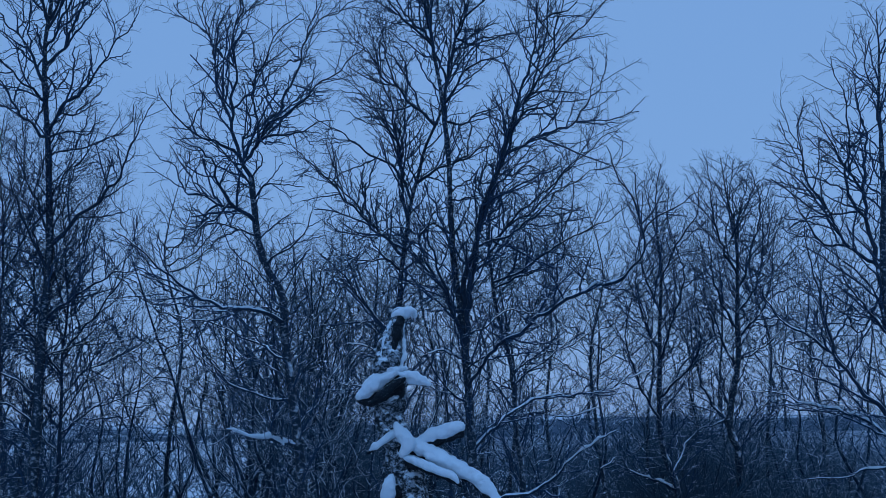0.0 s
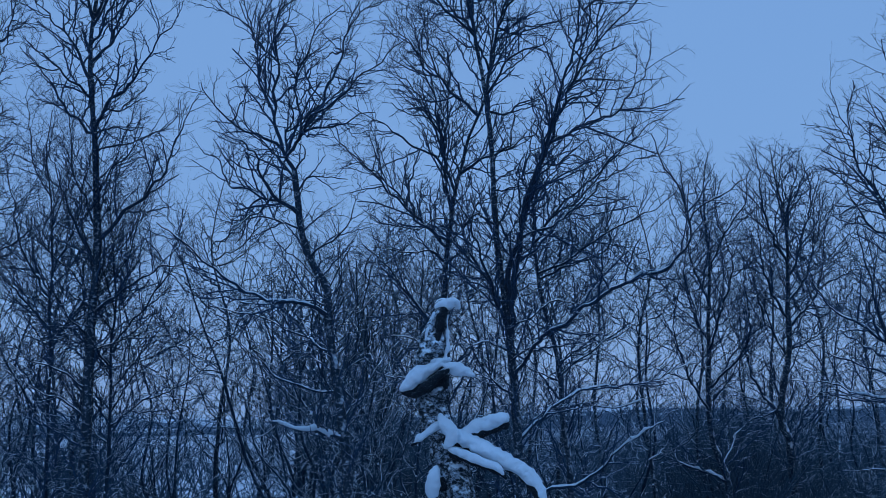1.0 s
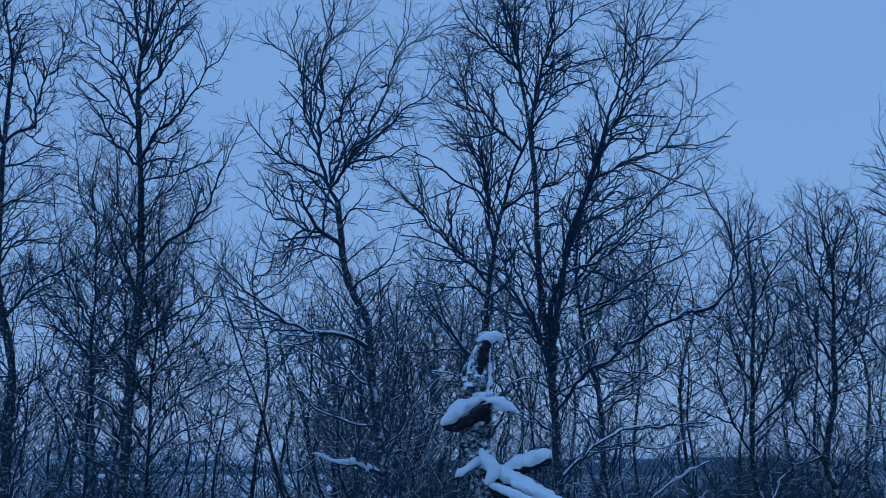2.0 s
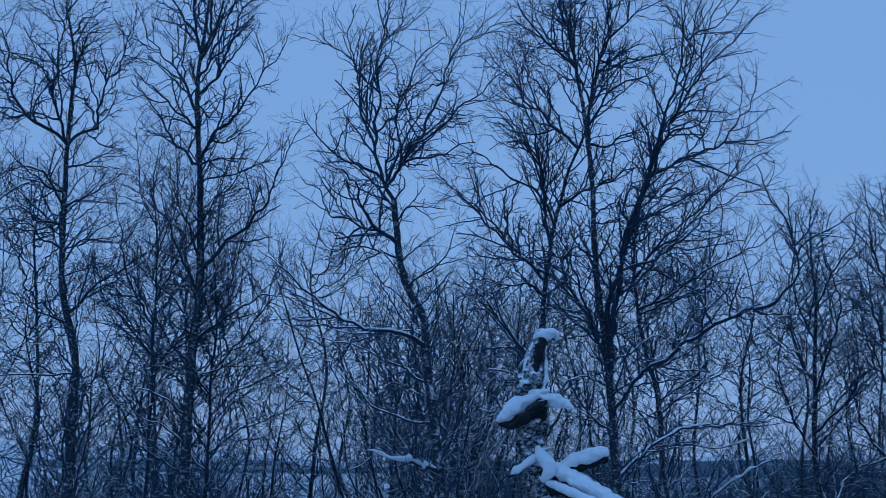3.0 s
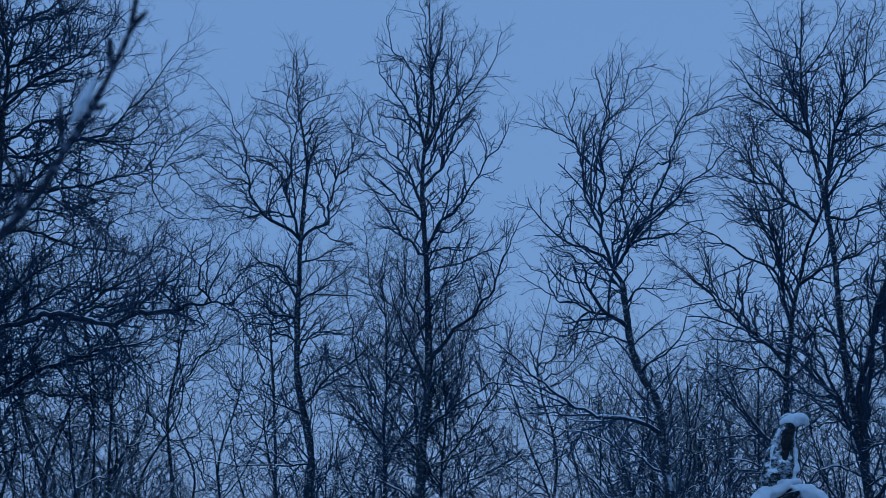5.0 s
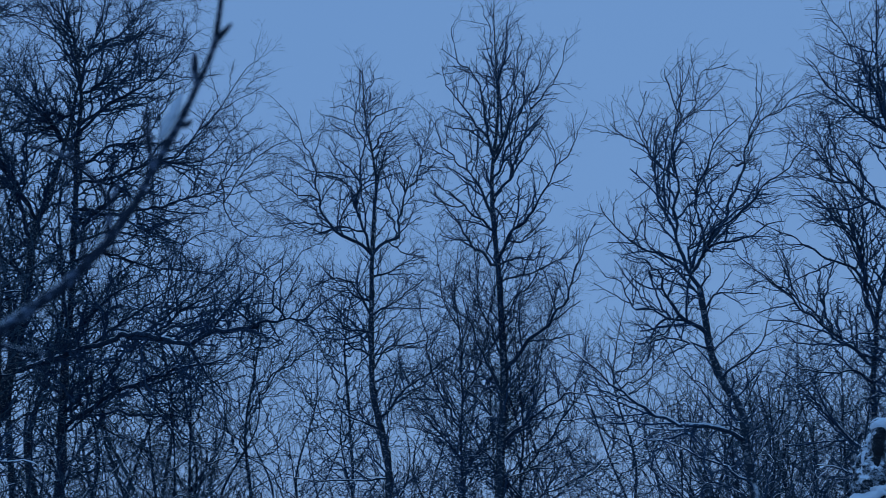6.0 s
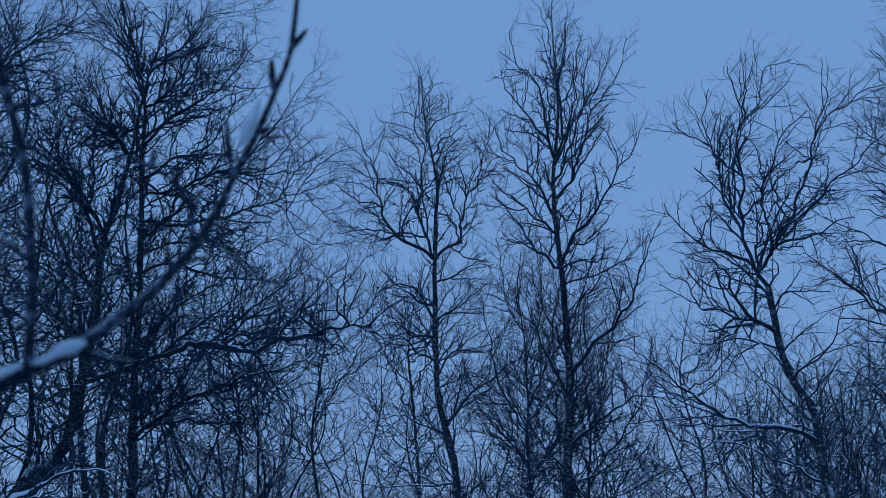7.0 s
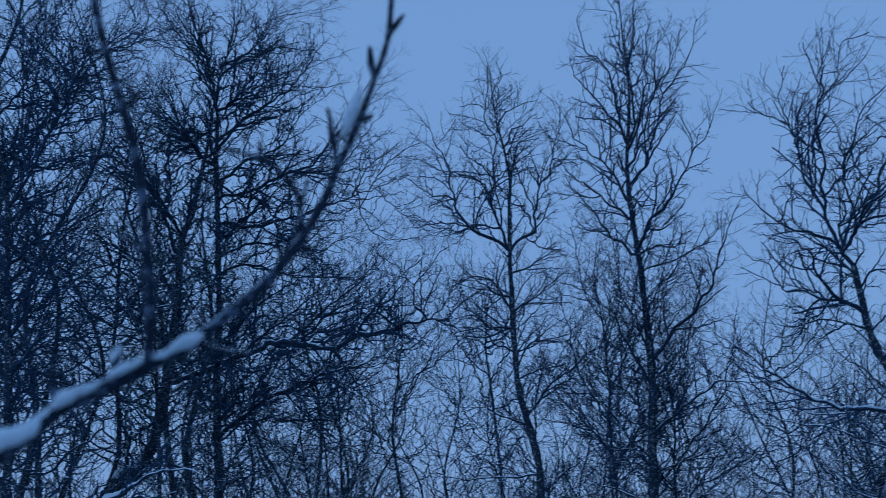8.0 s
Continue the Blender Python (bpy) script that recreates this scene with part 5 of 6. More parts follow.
limb(old_plan, 0.028, 0.003, 0.00, -0.40, 0.0, (-0.25, 6.03), (-0.40, 5.93), (-0.53, 6.06), (-0.75, 6.26), (-0.94, 6.46), (-1.21, 6.43))
limb(old_plan, 0.034, 0.003, -0.20, -0.90, 0.0, (-0.54, 5.00), (-0.70, 5.18), (-0.91, 5.46), (-1.16, 5.67), (-1.40, 5.81))
limb(old_plan, 0.020, 0.003, -1.40, -2.00, 0.0, (0.55, 3.64), (0.83, 3.88), (1.02, 4.05), (1.21, 4.15), (1.24, 4.34), (1.32, 4.48))
limb(old_plan, 0.018, 0.003, -0.60, -1.20, 0.0, (0.32, 5.15), (0.56, 4.82), (0.89, 4.69), (1.10, 4.78), (1.31, 4.70))
grow("birch_tree", old_plan, "old many-stemmed bare birch with long snowy side limbs", reach=1.0, density=0.94, gauge=1.6, twist=1.5)

far_left_plan = plan(-6.55, 7.27, 42.5)
limb(far_left_plan, 0.067, 0.003, 0.00, 0.00, 0.0, (0.01, -0.10), (-0.00, 2.10), (-0.03, 2.63), (-0.09, 3.34), (-0.17, 4.04), (-0.21, 4.57), (-0.36, 5.15), (-0.51, 5.75), (-0.61, 6.37))
limb(far_left_plan, 0.029, 0.003, 0.00, -0.79, 0.0, (-0.19, 4.42), (-0.03, 4.77), (0.15, 5.22), (0.29, 5.56), (0.70, 5.89))
limb(far_left_plan, 0.021, 0.003, -0.22, -0.08, 0.0, (-0.03, 4.76), (0.15, 4.75), (0.37, 4.90), (0.61, 4.84))
limb(far_left_plan, 0.021, 0.003, 0.00, -0.64, 0.0, (-0.10, 3.34), (0.07, 3.59), (0.17, 3.91), (0.18, 4.22))
limb(far_left_plan, 0.021, 0.003, 0.00, 0.35, 0.0, (-0.06, 3.07), (0.15, 3.33), (0.41, 3.42), (0.68, 3.66))
limb(far_left_plan, 0.021, 0.003, 0.00, 0.41, 0.0, (-0.15, 3.90), (0.03, 4.19), (0.25, 4.40), (0.36, 4.82))
limb(far_left_plan, 0.020, 0.003, -0.47, 0.05, 0.0, (0.15, 5.19), (0.21, 5.63), (0.14, 6.12), (0.26, 6.61))
limb(far_left_plan, 0.019, 0.003, 0.00, 0.42, 0.0, (-0.36, 5.15), (-0.18, 5.60), (-0.13, 6.16), (-0.02, 6.70))
limb(far_left_plan, 0.019, 0.003, 0.00, 0.28, 0.0, (-0.05, 2.80), (0.22, 3.01), (0.49, 2.99), (0.75, 3.21))
limb(far_left_plan, 0.019, 0.003, 0.00, 0.29, 0.0, (-0.20, 4.52), (-0.42, 4.79), (-0.64, 5.23))
limb(far_left_plan, 0.032, 0.003, 0.00, -0.40, 0.0, (0.07, 5.11), (0.23, 5.58), (0.38, 5.81), (0.63, 5.97), (0.75, 6.10), (0.77, 6.24), (0.71, 6.48))
grow("birch_tree", far_left_plan, "bare birch with a straight dark trunk", reach=1.0, density=1.2, gauge=1.5, twist=1.4)


# ---- young birches and shrubs behind them ----
def wild_plan(height, stems, spread):
    """A birch of no known limbs: stems from one foot, each with rising limbs."""
    t = plan(0, 0, 0)
    for s in range(stems):
        a = rng.uniform(0, 2 * np.pi)
        out = spread * rng.uniform(0.2, 1.0) * (0.15 if stems == 1 else 1)
        tall = height * rng.uniform(0.75, 1.0)
        r = 0.008 * tall
        ends = np.array([math.cos(a) * out, math.sin(a) * out])
        trunk = np.array([(*(ends * q ** 1.3), -0.1 + tall * q) for q in np.linspace(0, 1, 6)])
        trunk[1:, :2] += rng.normal(0, 0.085 * tall / 3, (5, 2))
        t["limbs"].append((trunk, r, 0.0, 0.003))
        for _ in range(int(rng.integers(6, 9) if stems > 1 else 14)):
            q = rng.uniform(0.3, 0.92)
            b = rng.uniform(0, 2 * np.pi)
            reach = tall * (0.36 - 0.2 * q) * rng.uniform(0.6, 1.25)
            foot = np.array([np.interp(q, np.linspace(0, 1, 6), trunk[:, c]) for c in range(3)])
            way = np.array([math.cos(b), math.sin(b), 0])
            pts = np.array([foot + way * reach * u + np.array([0, 0, reach * (0.35 * u + 0.6 * u * u)]) for u in (0, 0.35, 0.7, 1.0)])
            t["limbs"].append((pts, r * 0.35, 0.45 if rng.uniform() < 0.3 else 0.0, 0.003))
    return t


def wild(height, stems, spread, label, density=1.0, gauge=1.0):
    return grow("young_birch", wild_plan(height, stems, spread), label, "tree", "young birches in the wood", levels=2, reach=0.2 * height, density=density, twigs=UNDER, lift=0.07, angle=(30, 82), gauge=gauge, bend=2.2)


def shrub(height, stems, spread, density=0.46):
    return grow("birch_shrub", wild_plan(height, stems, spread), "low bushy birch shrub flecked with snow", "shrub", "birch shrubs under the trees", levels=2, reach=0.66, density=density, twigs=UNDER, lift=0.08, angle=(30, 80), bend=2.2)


WILD = [wild(5.2, 1, 0.8, "young bare birch among snowy scrub", 0.64), wild(4.6, 2, 0.5, "young two-stemmed bare birch among snowy scrub", 0.64)]
LARGE = [wild(7.2, 2, 0.6, "bare birch deep in the wood", 0.5, 1.35), wild(6.6, 3, 0.9, "many-stemmed bare birch deep in the wood", 0.5, 1.35)]
SHRUB = [shrub(2.5, 4, 0.8), shrub(2.2, 5, 1.0)]
THICK = [shrub(2.5, 6, 0.9, 0.55)]


def place(models, rows):
    """Sets each model, then copies of them, at (degrees from ahead, distance, scale)."""
    for i, (turn, away, size) in enumerate(rows):
        ob = models[i % len(models)]
        x, y = away * math.sin(radians(turn)), away * math.cos(radians(turn))
        m = pose(x, y, float(ground_height(np.array(x), np.array(y))) - 0.02, 0, 0, (i * 137) % 360)
        if i >= len(models):
            ob = copy_thing(ob, m)
        ob.matrix_world = m @ Matrix.Scale(size, 4)


place(WILD, [(4.5, 11.5, 0.78), (8.5, 10.6, 0.7), (-5.8, 12.2, 0.88), (-3.2, 12.6, 0.9), (0.6, 12.5, 0.8), (2.6, 12.8, 0.8), (16, 12.5, 0.85), (-33, 12, 0.8), (-36, 11.5, 1.05), (-27.5, 12.5, 0.85), (7, 12.3, 0.8),
             (-8, 11, 0.75), (-12, 10.8, 0.75), (-14.5, 11.5, 0.85), (33, 13.5, 0.9), (25.5, 16, 0.85), (20.5, 17, 0.8), (15.5, 13.5, 0.85), (11, 14, 0.9), (6, 13, 0.85), (3, 16, 1.0), (-1.5, 14, 1.0),
             (-13, 18, 1.1), (-16, 14, 0.95), (-24, 14, 1.1), (-26.5, 12.5, 1.0), (-28.5, 15, 1.2), (-30, 13.5, 1.1),
             (18, 15, 0.85), (20, 19, 1.0), (22, 18, 1.0), (24.2, 19, 1.0), (26.5, 17.5, 0.95), (29.5, 17, 0.95), (2, 12, 0.7), (-17.8, 11.5, 0.85), (23.6, 16, 0.95), (28, 14, 0.9), (13.5, 17, 1.0), (-22.5, 17, 1.2), (-34, 15, 1.1), (-39.5, 12, 1.0), (-19.5, 14, 1.1), (-25.5, 13.5, 1.1), (9.6, 13, 0.85), (7.6, 14.5, 0.9)])
place(LARGE, [(-35.5, 14, 1.1), (-40, 13, 1.2), (-44, 14, 1.25), (-30.5, 16.5, 0.95), (-47, 11, 1.2), (-42.5, 12, 1.2)])
place(SHRUB, [(31, 11.5, 1.0), (13, 9.6, 1.0), (3.4, 9.4, 1.15), (-0.6, 9.2, 1.15), (1.4, 11.5, 1.45),
              (-8, 13, 1.2), (-4.5, 12.5, 1.2), (-25, 11.5, 1.1), (-30, 11, 1.2), (9.5, 12.5, 1.2), (-36, 12, 1.0),
              (-1.5, 12.5, 1.25), (22.5, 15.5, 0.9), (26.5, 14.5, 0.9), (-16.5, 12.5, 1.4), (-19, 11.5, 1.4), (-26, 12.5, 1.45), (24, 13, 0.6), (26, 12, 0.6), (28.5, 11.5, 0.62), (30.5, 10, 0.6), (-17.5, 10.5, 1.15), (-24, 10.8, 1.2), (-28, 11, 1.25), (-33, 11.5, 1.3), (-38, 11, 1.2), (28, 10, 0.5)])
place(THICK, [(0.4, 9.8, 1.3), (-2.4, 11, 1.55), (1.2, 11.2, 1.5)])


# ---- the snag: a broken dead birch, thick with snow ----
def lumpy(points, sides, lump, grain, step=0.012, seed=0.0):
    """A knobbly closed body along points (sideways, depth, height, radius)."""
    p = np.asarray(points, float)
    length = np.linalg.norm(np.diff(p[:, :3], axis=0), axis=1).sum()
    k = int(np.clip(length / step, 12, 120))
    q = spline(p, k)
    line, rad = q[:, :3], np.maximum(q[:, 3], 0.002)
    cap = np.array([0.05, 0.45, 0.72, 0.9])
    way0, way1 = unit(line[0] - line[1]), unit(line[-1] - line[-2])
    head = [line[0] + way0 * rad[0] * 0.8 * math.sqrt(1 - c * c) for c in cap]
    tail = [line[-1] + way1 * rad[-1] * 0.8 * math.sqrt(1 - c * c) for c in cap[::-1]]
    line = np.concatenate([head, line, tail])
    rad = np.r_[cap * rad[0], rad, cap[::-1] * rad[-1]]
    v, f = tubes(line[None], rad[None], sides)
    centre = np.repeat(line, sides, axis=0)
    size = np.repeat(rad, sides)
    out = unit(v - centre)
    bumps = np.array([noise.noise(Vector(c) * grain + Vector((seed, 0, 0))) + 0.5 * noise.noise(Vector(c) * grain * 2.7 + Vector((0, seed, 0))) for c in v])
    return v + out * (bumps * lump * size)[:, None], f


dead_plan = plan(0.70, 6.36, -6.2)
DEAD_TRUNK = [(0.016, 0.000, 0.704, 0.1351), (0.005, 0.000, 1.096, 0.1061), (-0.018, 0.000, 1.342, 0.0965), (-0.073, 0.000, 1.498, 0.0836), (-0.116, 0.000, 1.655, 0.0804), (-0.121, 0.000, 1.781, 0.0804), (-0.095, 0.000, 1.908, 0.0772), (-0.129, 0.000, 1.978, 0.0997), (-0.109, 0.000, 2.093, 0.0772), (-0.079, 0.000, 2.202, 0.0547), (-0.050, 0.000, 2.273, 0.0466)]
DEAD_BURL = [(-0.095, -0.020, 1.843, 0.0705), (-0.158, -0.050, 1.837, 0.0670), (-0.233, -0.070, 1.794, 0.0413), (-0.289, -0.080, 1.782, 0.0159)]
DEAD_STUB = [(-0.225, -0.115, 1.765, 0.0220), (-0.165, -0.140, 1.806, 0.0280), (-0.110, -0.148, 1.850, 0.0270), (-0.070, -0.146, 1.886, 0.0220), (-0.040, -0.132, 1.900, 0.0120)]
DEAD_ARM = [(-0.048, -0.020, 1.498, 0.0641), (0.057, -0.040, 1.534, 0.0447), (0.166, -0.080, 1.570, 0.0381), (0.266, -0.120, 1.599, 0.0316)]
DEAD_LONG = [(-0.047, 0.000, 1.529, 0.0579), (0.103, -0.060, 1.478, 0.0478), (0.240, -0.140, 1.416, 0.0440), (0.359, -0.200, 1.344, 0.0405), (0.435, -0.260, 1.242, 0.0370), (0.481, -0.300, 1.024, 0.0306)]
DEAD_LOW = [(-0.038, -0.060, 1.462, 0.0382), (0.100, -0.160, 1.407, 0.0282), (0.220, -0.240, 1.354, 0.0217), (0.263, -0.270, 1.313, 0.0123)]
DEAD_SPIKE = [(-0.116, -0.040, 1.577, 0.0288), (-0.184, -0.080, 1.532, 0.0159), (-0.239, -0.120, 1.494, 0.0095)]
DEAD_KNOB = [(-0.050, 0.000, 1.281, 0.0450), (-0.099, -0.080, 1.280, 0.0413), (-0.129, -0.130, 1.271, 0.0315)]
DEAD_HOLLOW = [(-0.055, -0.036, 2.255, 0.0230), (-0.066, -0.045, 2.200, 0.0270), (-0.078, -0.056, 2.140, 0.0270), (-0.090, -0.066, 2.085, 0.0200), (-0.096, -0.068, 2.050, 0.0100)]
SNOW_TOP = [(-0.093, -0.010, 2.262, 0.0190), (-0.066, -0.025, 2.276, 0.0300), (-0.038, -0.030, 2.270, 0.0350), (-0.008, -0.025, 2.286, 0.0300), (0.018, -0.020, 2.280, 0.0240), (0.030, -0.015, 2.258, 0.0130)]
SNOW_BURL = [(-0.295, -0.090, 1.800, 0.0190), (-0.254, -0.090, 1.831, 0.0412), (-0.201, -0.080, 1.874, 0.0508), (-0.138, -0.080, 1.911, 0.0349), (-0.074, -0.090, 1.934, 0.0159)]
SNOW_HOOK = [(-0.049, -0.090, 1.928, 0.0159), (-0.005, -0.100, 1.914, 0.0348), (0.051, -0.110, 1.891, 0.0316), (0.101, -0.110, 1.868, 0.0126)]
SNOW_ARM = [(0.035, -0.060, 1.545, 0.0300), (0.104, -0.070, 1.578, 0.0420), (0.182, -0.100, 1.606, 0.0430), (0.247, -0.130, 1.628, 0.0400), (0.272, -0.140, 1.630, 0.0300)]
SNOW_LONG = [(-0.015, -0.060, 1.554, 0.0350), (0.072, -0.090, 1.510, 0.0444), (0.178, -0.140, 1.451, 0.0440), (0.283, -0.190, 1.393, 0.0406), (0.372, -0.230, 1.339, 0.0403), (0.434, -0.270, 1.263, 0.0308), (0.461, -0.290, 1.184, 0.0184)]
SNOW_LOW = [(-0.035, -0.100, 1.469, 0.0158), (0.054, -0.160, 1.438, 0.0251), (0.145, -0.220, 1.399, 0.0248), (0.219, -0.270, 1.373, 0.0216), (0.248, -0.280, 1.332, 0.0092)]
SNOW_FRONT = [(-0.085, -0.090, 1.655, 0.0180), (-0.066, -0.100, 1.612, 0.0330), (-0.018, -0.110, 1.556, 0.0430), (-0.040, -0.110, 1.500, 0.0260), (-0.056, -0.105, 1.478, 0.0150)]
SNOW_SPIKE = [(-0.090, -0.070, 1.605, 0.0286), (-0.134, -0.090, 1.575, 0.0254), (-0.171, -0.110, 1.551, 0.0142), (-0.202, -0.120, 1.533, 0.0205), (-0.227, -0.120, 1.509, 0.0079)]
SNOW_KNOB = [(-0.116, -0.120, 1.367, 0.0189), (-0.122, -0.150, 1.332, 0.0377), (-0.129, -0.150, 1.284, 0.0408), (-0.132, -0.140, 1.230, 0.0315)]
SNOW_EDGE = [(-0.034, -0.018, 2.215, 0.0050), (-0.037, -0.026, 2.160, 0.0085), (-0.040, -0.034, 2.090, 0.0110), (-0.042, -0.044, 2.020, 0.0140), (-0.055, -0.066, 1.965, 0.0120)]
SNOW_SIDE = [(-0.106, -0.028, 2.225, 0.0080), (-0.130, -0.035, 2.160, 0.0115), (-0.152, -0.045, 2.090, 0.0135), (-0.166, -0.050, 2.010, 0.0165), (-0.134, -0.072, 1.956, 0.0220), (-0.075, -0.080, 1.945, 0.0190), (-0.034, -0.068, 1.962, 0.0110)]
snag = new("dead_birch_snag")
snag.matrix_world = dead_plan["at"]
tagged(snag, "broken dead birch trunk with stubs, heaped with snow", "tree")


ROUGH = bpy.data.textures.new("rough_lumps", "CLOUDS")
ROUGH.noise_scale, ROUGH.noise_depth = 0.05, 3


def fused(name, bodies, parent, material, grain, soften, lumps, label=""):
    """Several bodies run together into one, with a lumpy skin."""
    ob = part(name, mesh_from(name, *merge(bodies), material), parent, label)
    weld = ob.modifiers.new("weld", "REMESH")
    weld.mode, weld.voxel_size, weld.use_smooth_shade = "VOXEL", grain, True
    ease = ob.modifiers.new("ease", "SMOOTH")
    ease.factor, ease.iterations = 0.5, soften
    lump = ob.modifiers.new("lump", "DISPLACE")
    lump.texture, lump.strength, lump.mid_level, lump.texture_coords = ROUGH, lumps, 0.5, "LOCAL"
    return ob


def pads(*lists):
    return [lumpy(p, 14, 0.28, 26.0, seed=3.0 * i) for i, p in enumerate(lists)]


DEAD_TRUNK.insert(0, (0.03, 0.0, -0.15, 0.16))
snag_trunk = fused("trunk", [lumpy(DEAD_TRUNK, 22, 0.35, 11.0, seed=1.0)], snag, ROTTEN, 0.009, 1, 0.035)
fused("burl", [lumpy(DEAD_BURL, 14, 0.4, 16.0, seed=2.0)], snag, HEARTWOOD, 0.008, 1, 0.03, "dark knotted burl")
fused("hollow", [lumpy(DEAD_HOLLOW, 12, 0.5, 20.0, seed=6.0)], snag_trunk, HEARTWOOD, 0.006, 1, 0.02, "dark rotten hollow")
fused("snow_cap", [lumpy(SNOW_TOP, 14, 0.2, 30.0, seed=5.0)], snag_trunk, SNOW, 0.007, 2, 0.02, "cap of settled snow")
fused("snow_cap", pads(SNOW_BURL, SNOW_HOOK), snag_trunk, SNOW, 0.007, 3, 0.022, "thick cushion of settled snow")
fused("snow_cap", pads(SNOW_SIDE), snag_trunk, SNOW, 0.004, 0, 0.035, "crust of clinging snow")
fused("snow_cap", pads(SNOW_EDGE), snag_trunk, SNOW, 0.004, 0, 0.035, "crust of clinging snow")
for stub, snow in ((DEAD_STUB, ()), (DEAD_ARM, (SNOW_ARM,)), (DEAD_LONG, (SNOW_LONG, SNOW_FRONT)), (DEAD_LOW, (SNOW_LOW,)), (DEAD_SPIKE, (SNOW_SPIKE,)), (DEAD_KNOB, (SNOW_KNOB,))):
    piece = fused("limb_stub", [lumpy(stub, 14, 0.4, 18.0, seed=4.0)], snag, HEARTWOOD, 0.007, 1, 0.02)
    if snow:
        fused("snow_cap", pads(*snow), piece, SNOW, 0.007, 3, 0.022, "thick cushion of settled snow")


# ---- the near shoot, out of focus ----
TWIG_MAIN = [(-0.237, -0.160, 1.606, 0.0124), (-0.204, -0.140, 1.640, 0.0103), (-0.163, -0.120, 1.680, 0.0093), (-0.118, -0.100, 1.707, 0.0083), (-0.085, -0.090, 1.728, 0.0078), (-0.046, -0.070, 1.755, 0.0073), (-0.009, -0.050, 1.791, 0.0065), (0.031, -0.030, 1.834, 0.0063), (0.062, -0.020, 1.876, 0.0060), (0.091, 0.000, 1.929, 0.0055), (0.114, 0.020, 1.988, 0.0049), (0.135, 0.030, 2.042, 0.0049), (0.152, 0.040, 2.089, 0.0046), (0.167, 0.050, 2.138, 0.0040), (0.182, 0.050, 2.187, 0.0040), (0.187, 0.050, 2.249, 0.0037), (0.189, 0.060, 2.297, 0.0027)]
TWIG_SIDE = [(-0.085, -0.090, 1.728, 0.0060), (-0.086, -0.100, 1.779, 0.0056), (-0.091, -0.100, 1.833, 0.0053), (-0.097, -0.110, 1.883, 0.0053), (-0.109, -0.120, 1.945, 0.0050), (-0.126, -0.130, 1.998, 0.0049), (-0.145, -0.140, 2.054, 0.0046), (-0.162, -0.150, 2.114, 0.0043), (-0.174, -0.150, 2.164, 0.0028)]
SPUR_A = [(0.071, 0.000, 1.898, 0.0039), (0.071, -0.020, 1.931, 0.0035), (0.057, -0.030, 1.957, 0.0031), (0.025, -0.050, 1.976, 0.0028), (-0.020, -0.060, 1.983, 0.0021)]
SPUR_B = [(0.115, 0.020, 1.992, 0.0033), (0.113, 0.020, 2.021, 0.0029), (0.104, 0.020, 2.073, 0.0026)]
SPUR_C = [(0.051, -0.020, 1.860, 0.0028), (0.047, -0.020, 1.880, 0.0025), (0.044, -0.020, 1.899, 0.0022)]
SPUR_D = [(0.061, 0.000, 1.880, 0.0029), (0.079, 0.000, 1.886, 0.0026), (0.094, 0.010, 1.892, 0.0023)]
SPUR_E = [(-0.166, -0.120, 1.680, 0.0047), (-0.171, -0.120, 1.697, 0.0041), (-0.175, -0.120, 1.717, 0.0032)]
SPUR_F = [(-0.116, -0.100, 1.710, 0.0039), (-0.116, -0.100, 1.725, 0.0039), (-0.116, -0.100, 1.741, 0.0042)]
SPUR_G = [(-0.092, -0.100, 1.843, 0.0033), (-0.105, -0.100, 1.851, 0.0027), (-0.120, -0.100, 1.863, 0.0021)]
SPUR_H = [(-0.037, -0.060, 1.757, 0.0037), (-0.007, -0.050, 1.753, 0.0034), (0.017, -0.050, 1.750, 0.0028)]
SPUR_I = [(-0.129, -0.130, 2.004, 0.0035), (-0.117, -0.130, 2.002, 0.0032), (-0.110, -0.130, 2.015, 0.0026)]
SPUR_J = [(0.071, -0.020, 1.931, 0.0028), (0.075, -0.020, 1.951, 0.0025), (0.078, -0.020, 1.965, 0.0022)]
SPUR_K = [(-0.149, -0.140, 2.057, 0.0026), (-0.161, -0.140, 2.050, 0.0026), (-0.167, -0.140, 2.057, 0.0023)]
BUD_A = [(0.183, 0.050, 2.193, 0.0027), (0.192, 0.050, 2.210, 0.0043), (0.203, 0.050, 2.226, 0.0023)]
BUD_B = [(0.164, 0.050, 2.133, 0.0027), (0.161, 0.050, 2.151, 0.0047), (0.159, 0.050, 2.175, 0.0030)]
BUD_C = [(0.149, 0.040, 2.069, 0.0033), (0.155, 0.040, 2.072, 0.0043), (0.161, 0.040, 2.078, 0.0020)]
BUD_D = [(0.115, 0.020, 2.018, 0.0023), (0.110, 0.020, 2.029, 0.0036), (0.105, 0.020, 2.051, 0.0016)]
BUD_E = [(0.023, -0.050, 1.978, 0.0019), (0.022, -0.050, 1.987, 0.0034), (0.021, -0.050, 1.998, 0.0015)]
TWIG_SNOW_A = [(-0.081, -0.100, 1.734, 0.0030), (-0.065, -0.090, 1.744, 0.0066), (-0.045, -0.080, 1.759, 0.0078), (-0.027, -0.060, 1.768, 0.0025)]
TWIG_SNOW_B = [(-0.123, -0.110, 1.712, 0.0024), (-0.107, -0.110, 1.722, 0.0059), (-0.092, -0.100, 1.732, 0.0047)]
TWIG_SNOW_C = [(-0.170, -0.130, 1.679, 0.0040), (-0.155, -0.130, 1.691, 0.0087), (-0.135, -0.120, 1.701, 0.0052), (-0.126, -0.110, 1.708, 0.0018)]
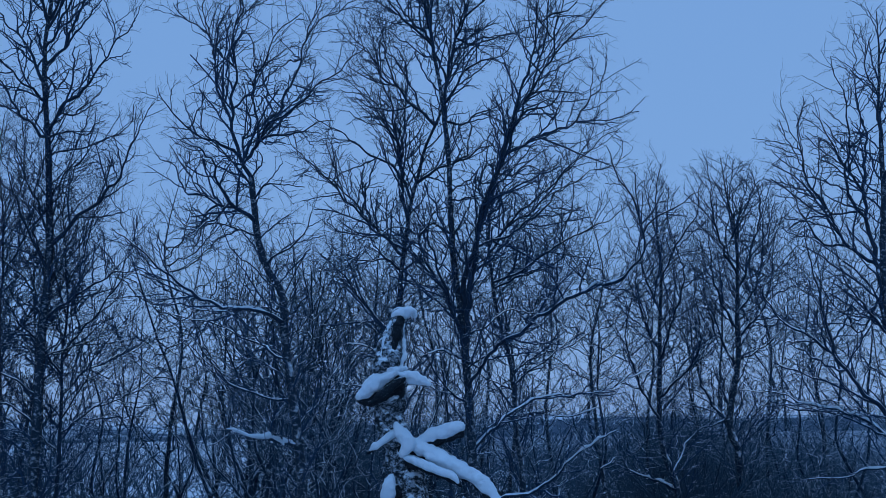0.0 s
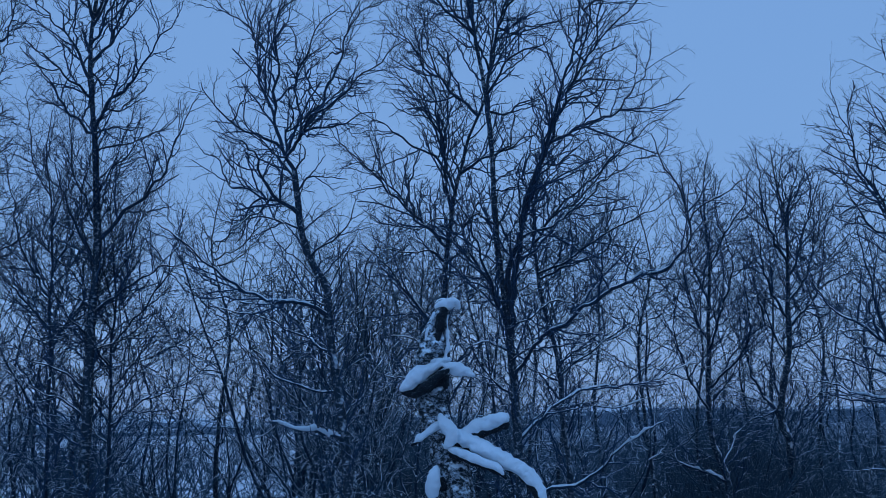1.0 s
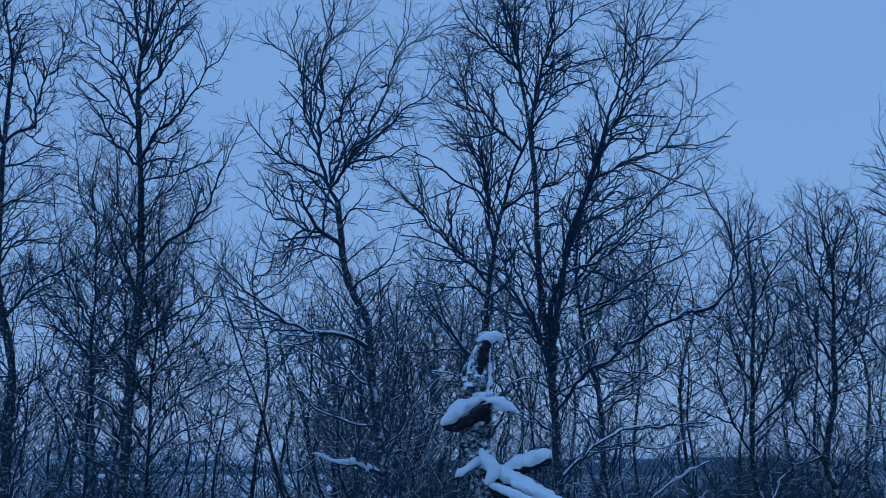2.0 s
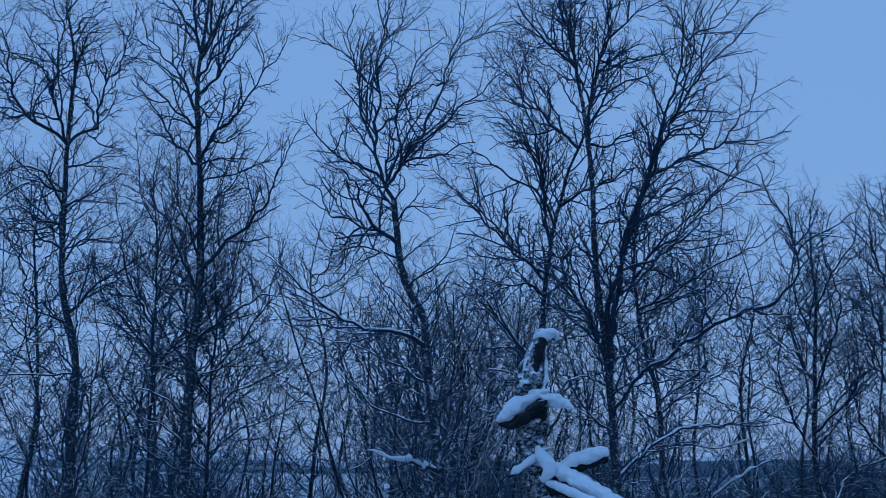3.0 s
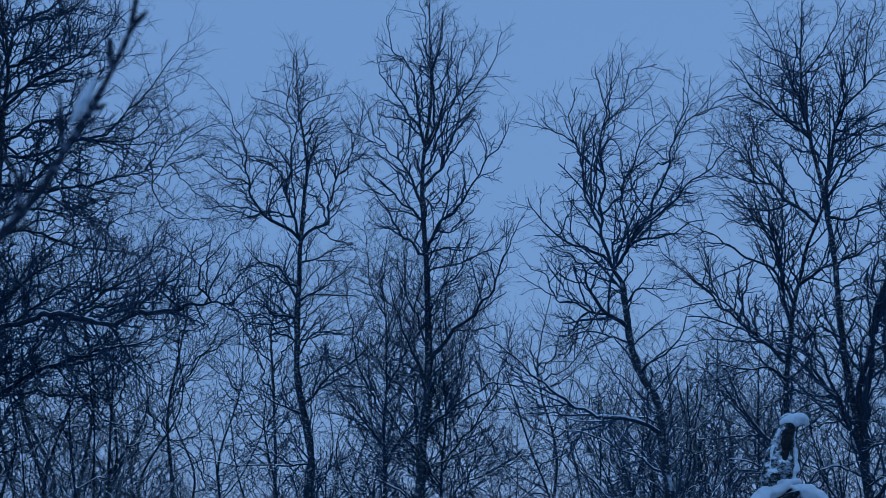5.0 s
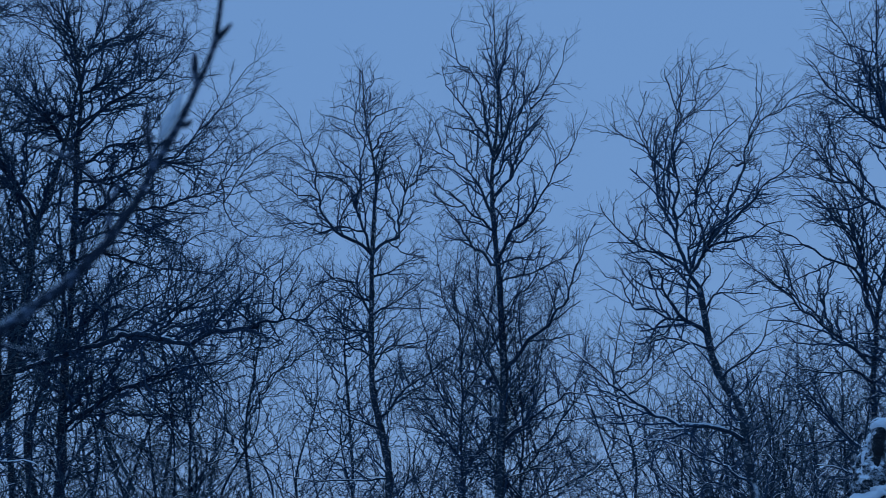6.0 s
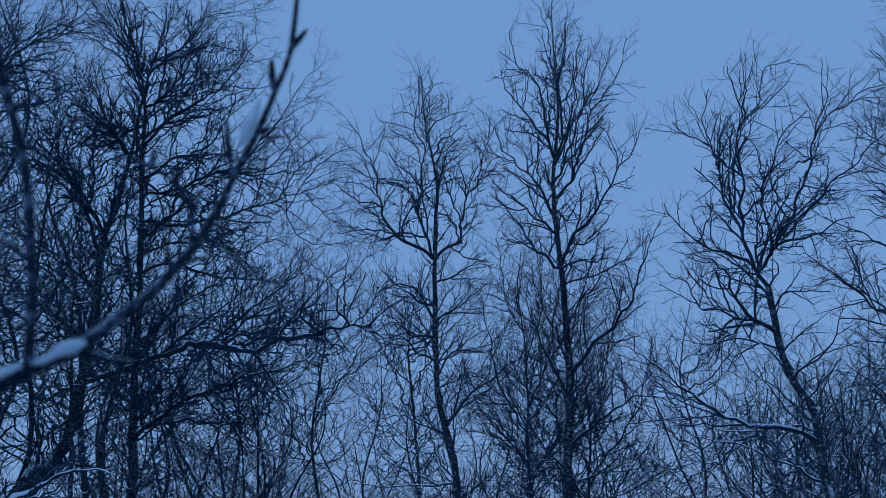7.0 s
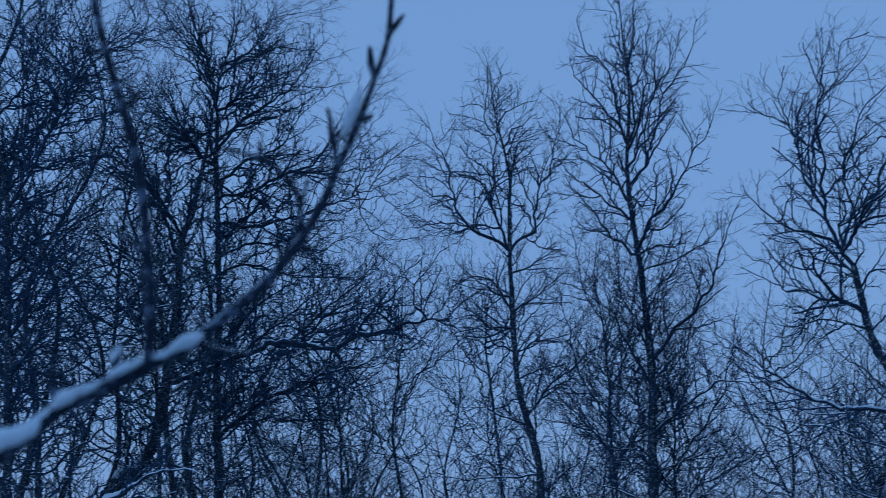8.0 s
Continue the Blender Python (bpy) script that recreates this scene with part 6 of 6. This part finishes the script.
TWIG_SNOW_D = [(-0.235, -0.160, 1.632, 0.0169), (-0.212, -0.150, 1.643, 0.0142), (-0.190, -0.140, 1.655, 0.0092), (-0.172, -0.130, 1.676, 0.0029)]
TWIG_SNOW_E = [(0.120, 0.030, 2.041, 0.0026), (0.128, 0.030, 2.056, 0.0072), (0.136, 0.030, 2.080, 0.0079), (0.148, 0.040, 2.120, 0.0027)]
TWIG_SNOW_F = [(-0.120, -0.100, 1.730, 0.0030), (-0.118, -0.100, 1.739, 0.0053), (-0.113, -0.100, 1.747, 0.0024)]
shoot = new("birch_shoot")
shoot.matrix_world = pose(-0.640, 1.081, 0.380, 0, 0, 32.4) @ Matrix.Scale(0.75, 4)
tagged(shoot, "slender budding birch shoot dusted with snow, close by", "branch")
u, d, h, r = TWIG_MAIN[0]
TWIG_MAIN[:0] = [(u - 0.34, d, -0.62, r * 1.7), (u - 0.31, d, -0.1, r * 1.5), (u - 0.26, d, 0.5, r * 1.3), (u - 0.14, d, h - 0.18, r * 1.1)]


def shoot_piece(name, points, parent, material, lump, seed, label=""):
    v, f = lumpy(points, 12, lump, 60.0, 0.008, seed)
    return part(name, mesh_from(name, v, f, material), parent, label)


shoot_main = shoot_piece("stem", TWIG_MAIN, shoot, NEAR, 0.2, 1.0)
shoot_piece("side_stem", TWIG_SIDE, shoot, NEAR, 0.2, 2.0)
for i, spur in enumerate((SPUR_A, SPUR_B, SPUR_C, SPUR_D, SPUR_E, SPUR_F, SPUR_G, SPUR_H, SPUR_I, SPUR_J, SPUR_K)):
    shoot_piece("spur", spur, shoot, NEAR, 0.3, 3.0 + i)
for i, bud in enumerate((BUD_A, BUD_B, BUD_C, BUD_D, BUD_E)):
    shoot_piece("bud", bud, shoot, NEAR, 0.2, 20.0 + i, "swollen dark bud")
for i, pad in enumerate((TWIG_SNOW_A, TWIG_SNOW_B, TWIG_SNOW_C, TWIG_SNOW_D, TWIG_SNOW_E, TWIG_SNOW_F)):
    fused("snow_pad", [lumpy([(*p[:3], p[3] * 0.85) for p in pad], 12, 0.7, 45.0, 0.006, 30.0 + i)], shoot_main, SNOW, 0.003, 1, 0.008, "pad of soft snow")
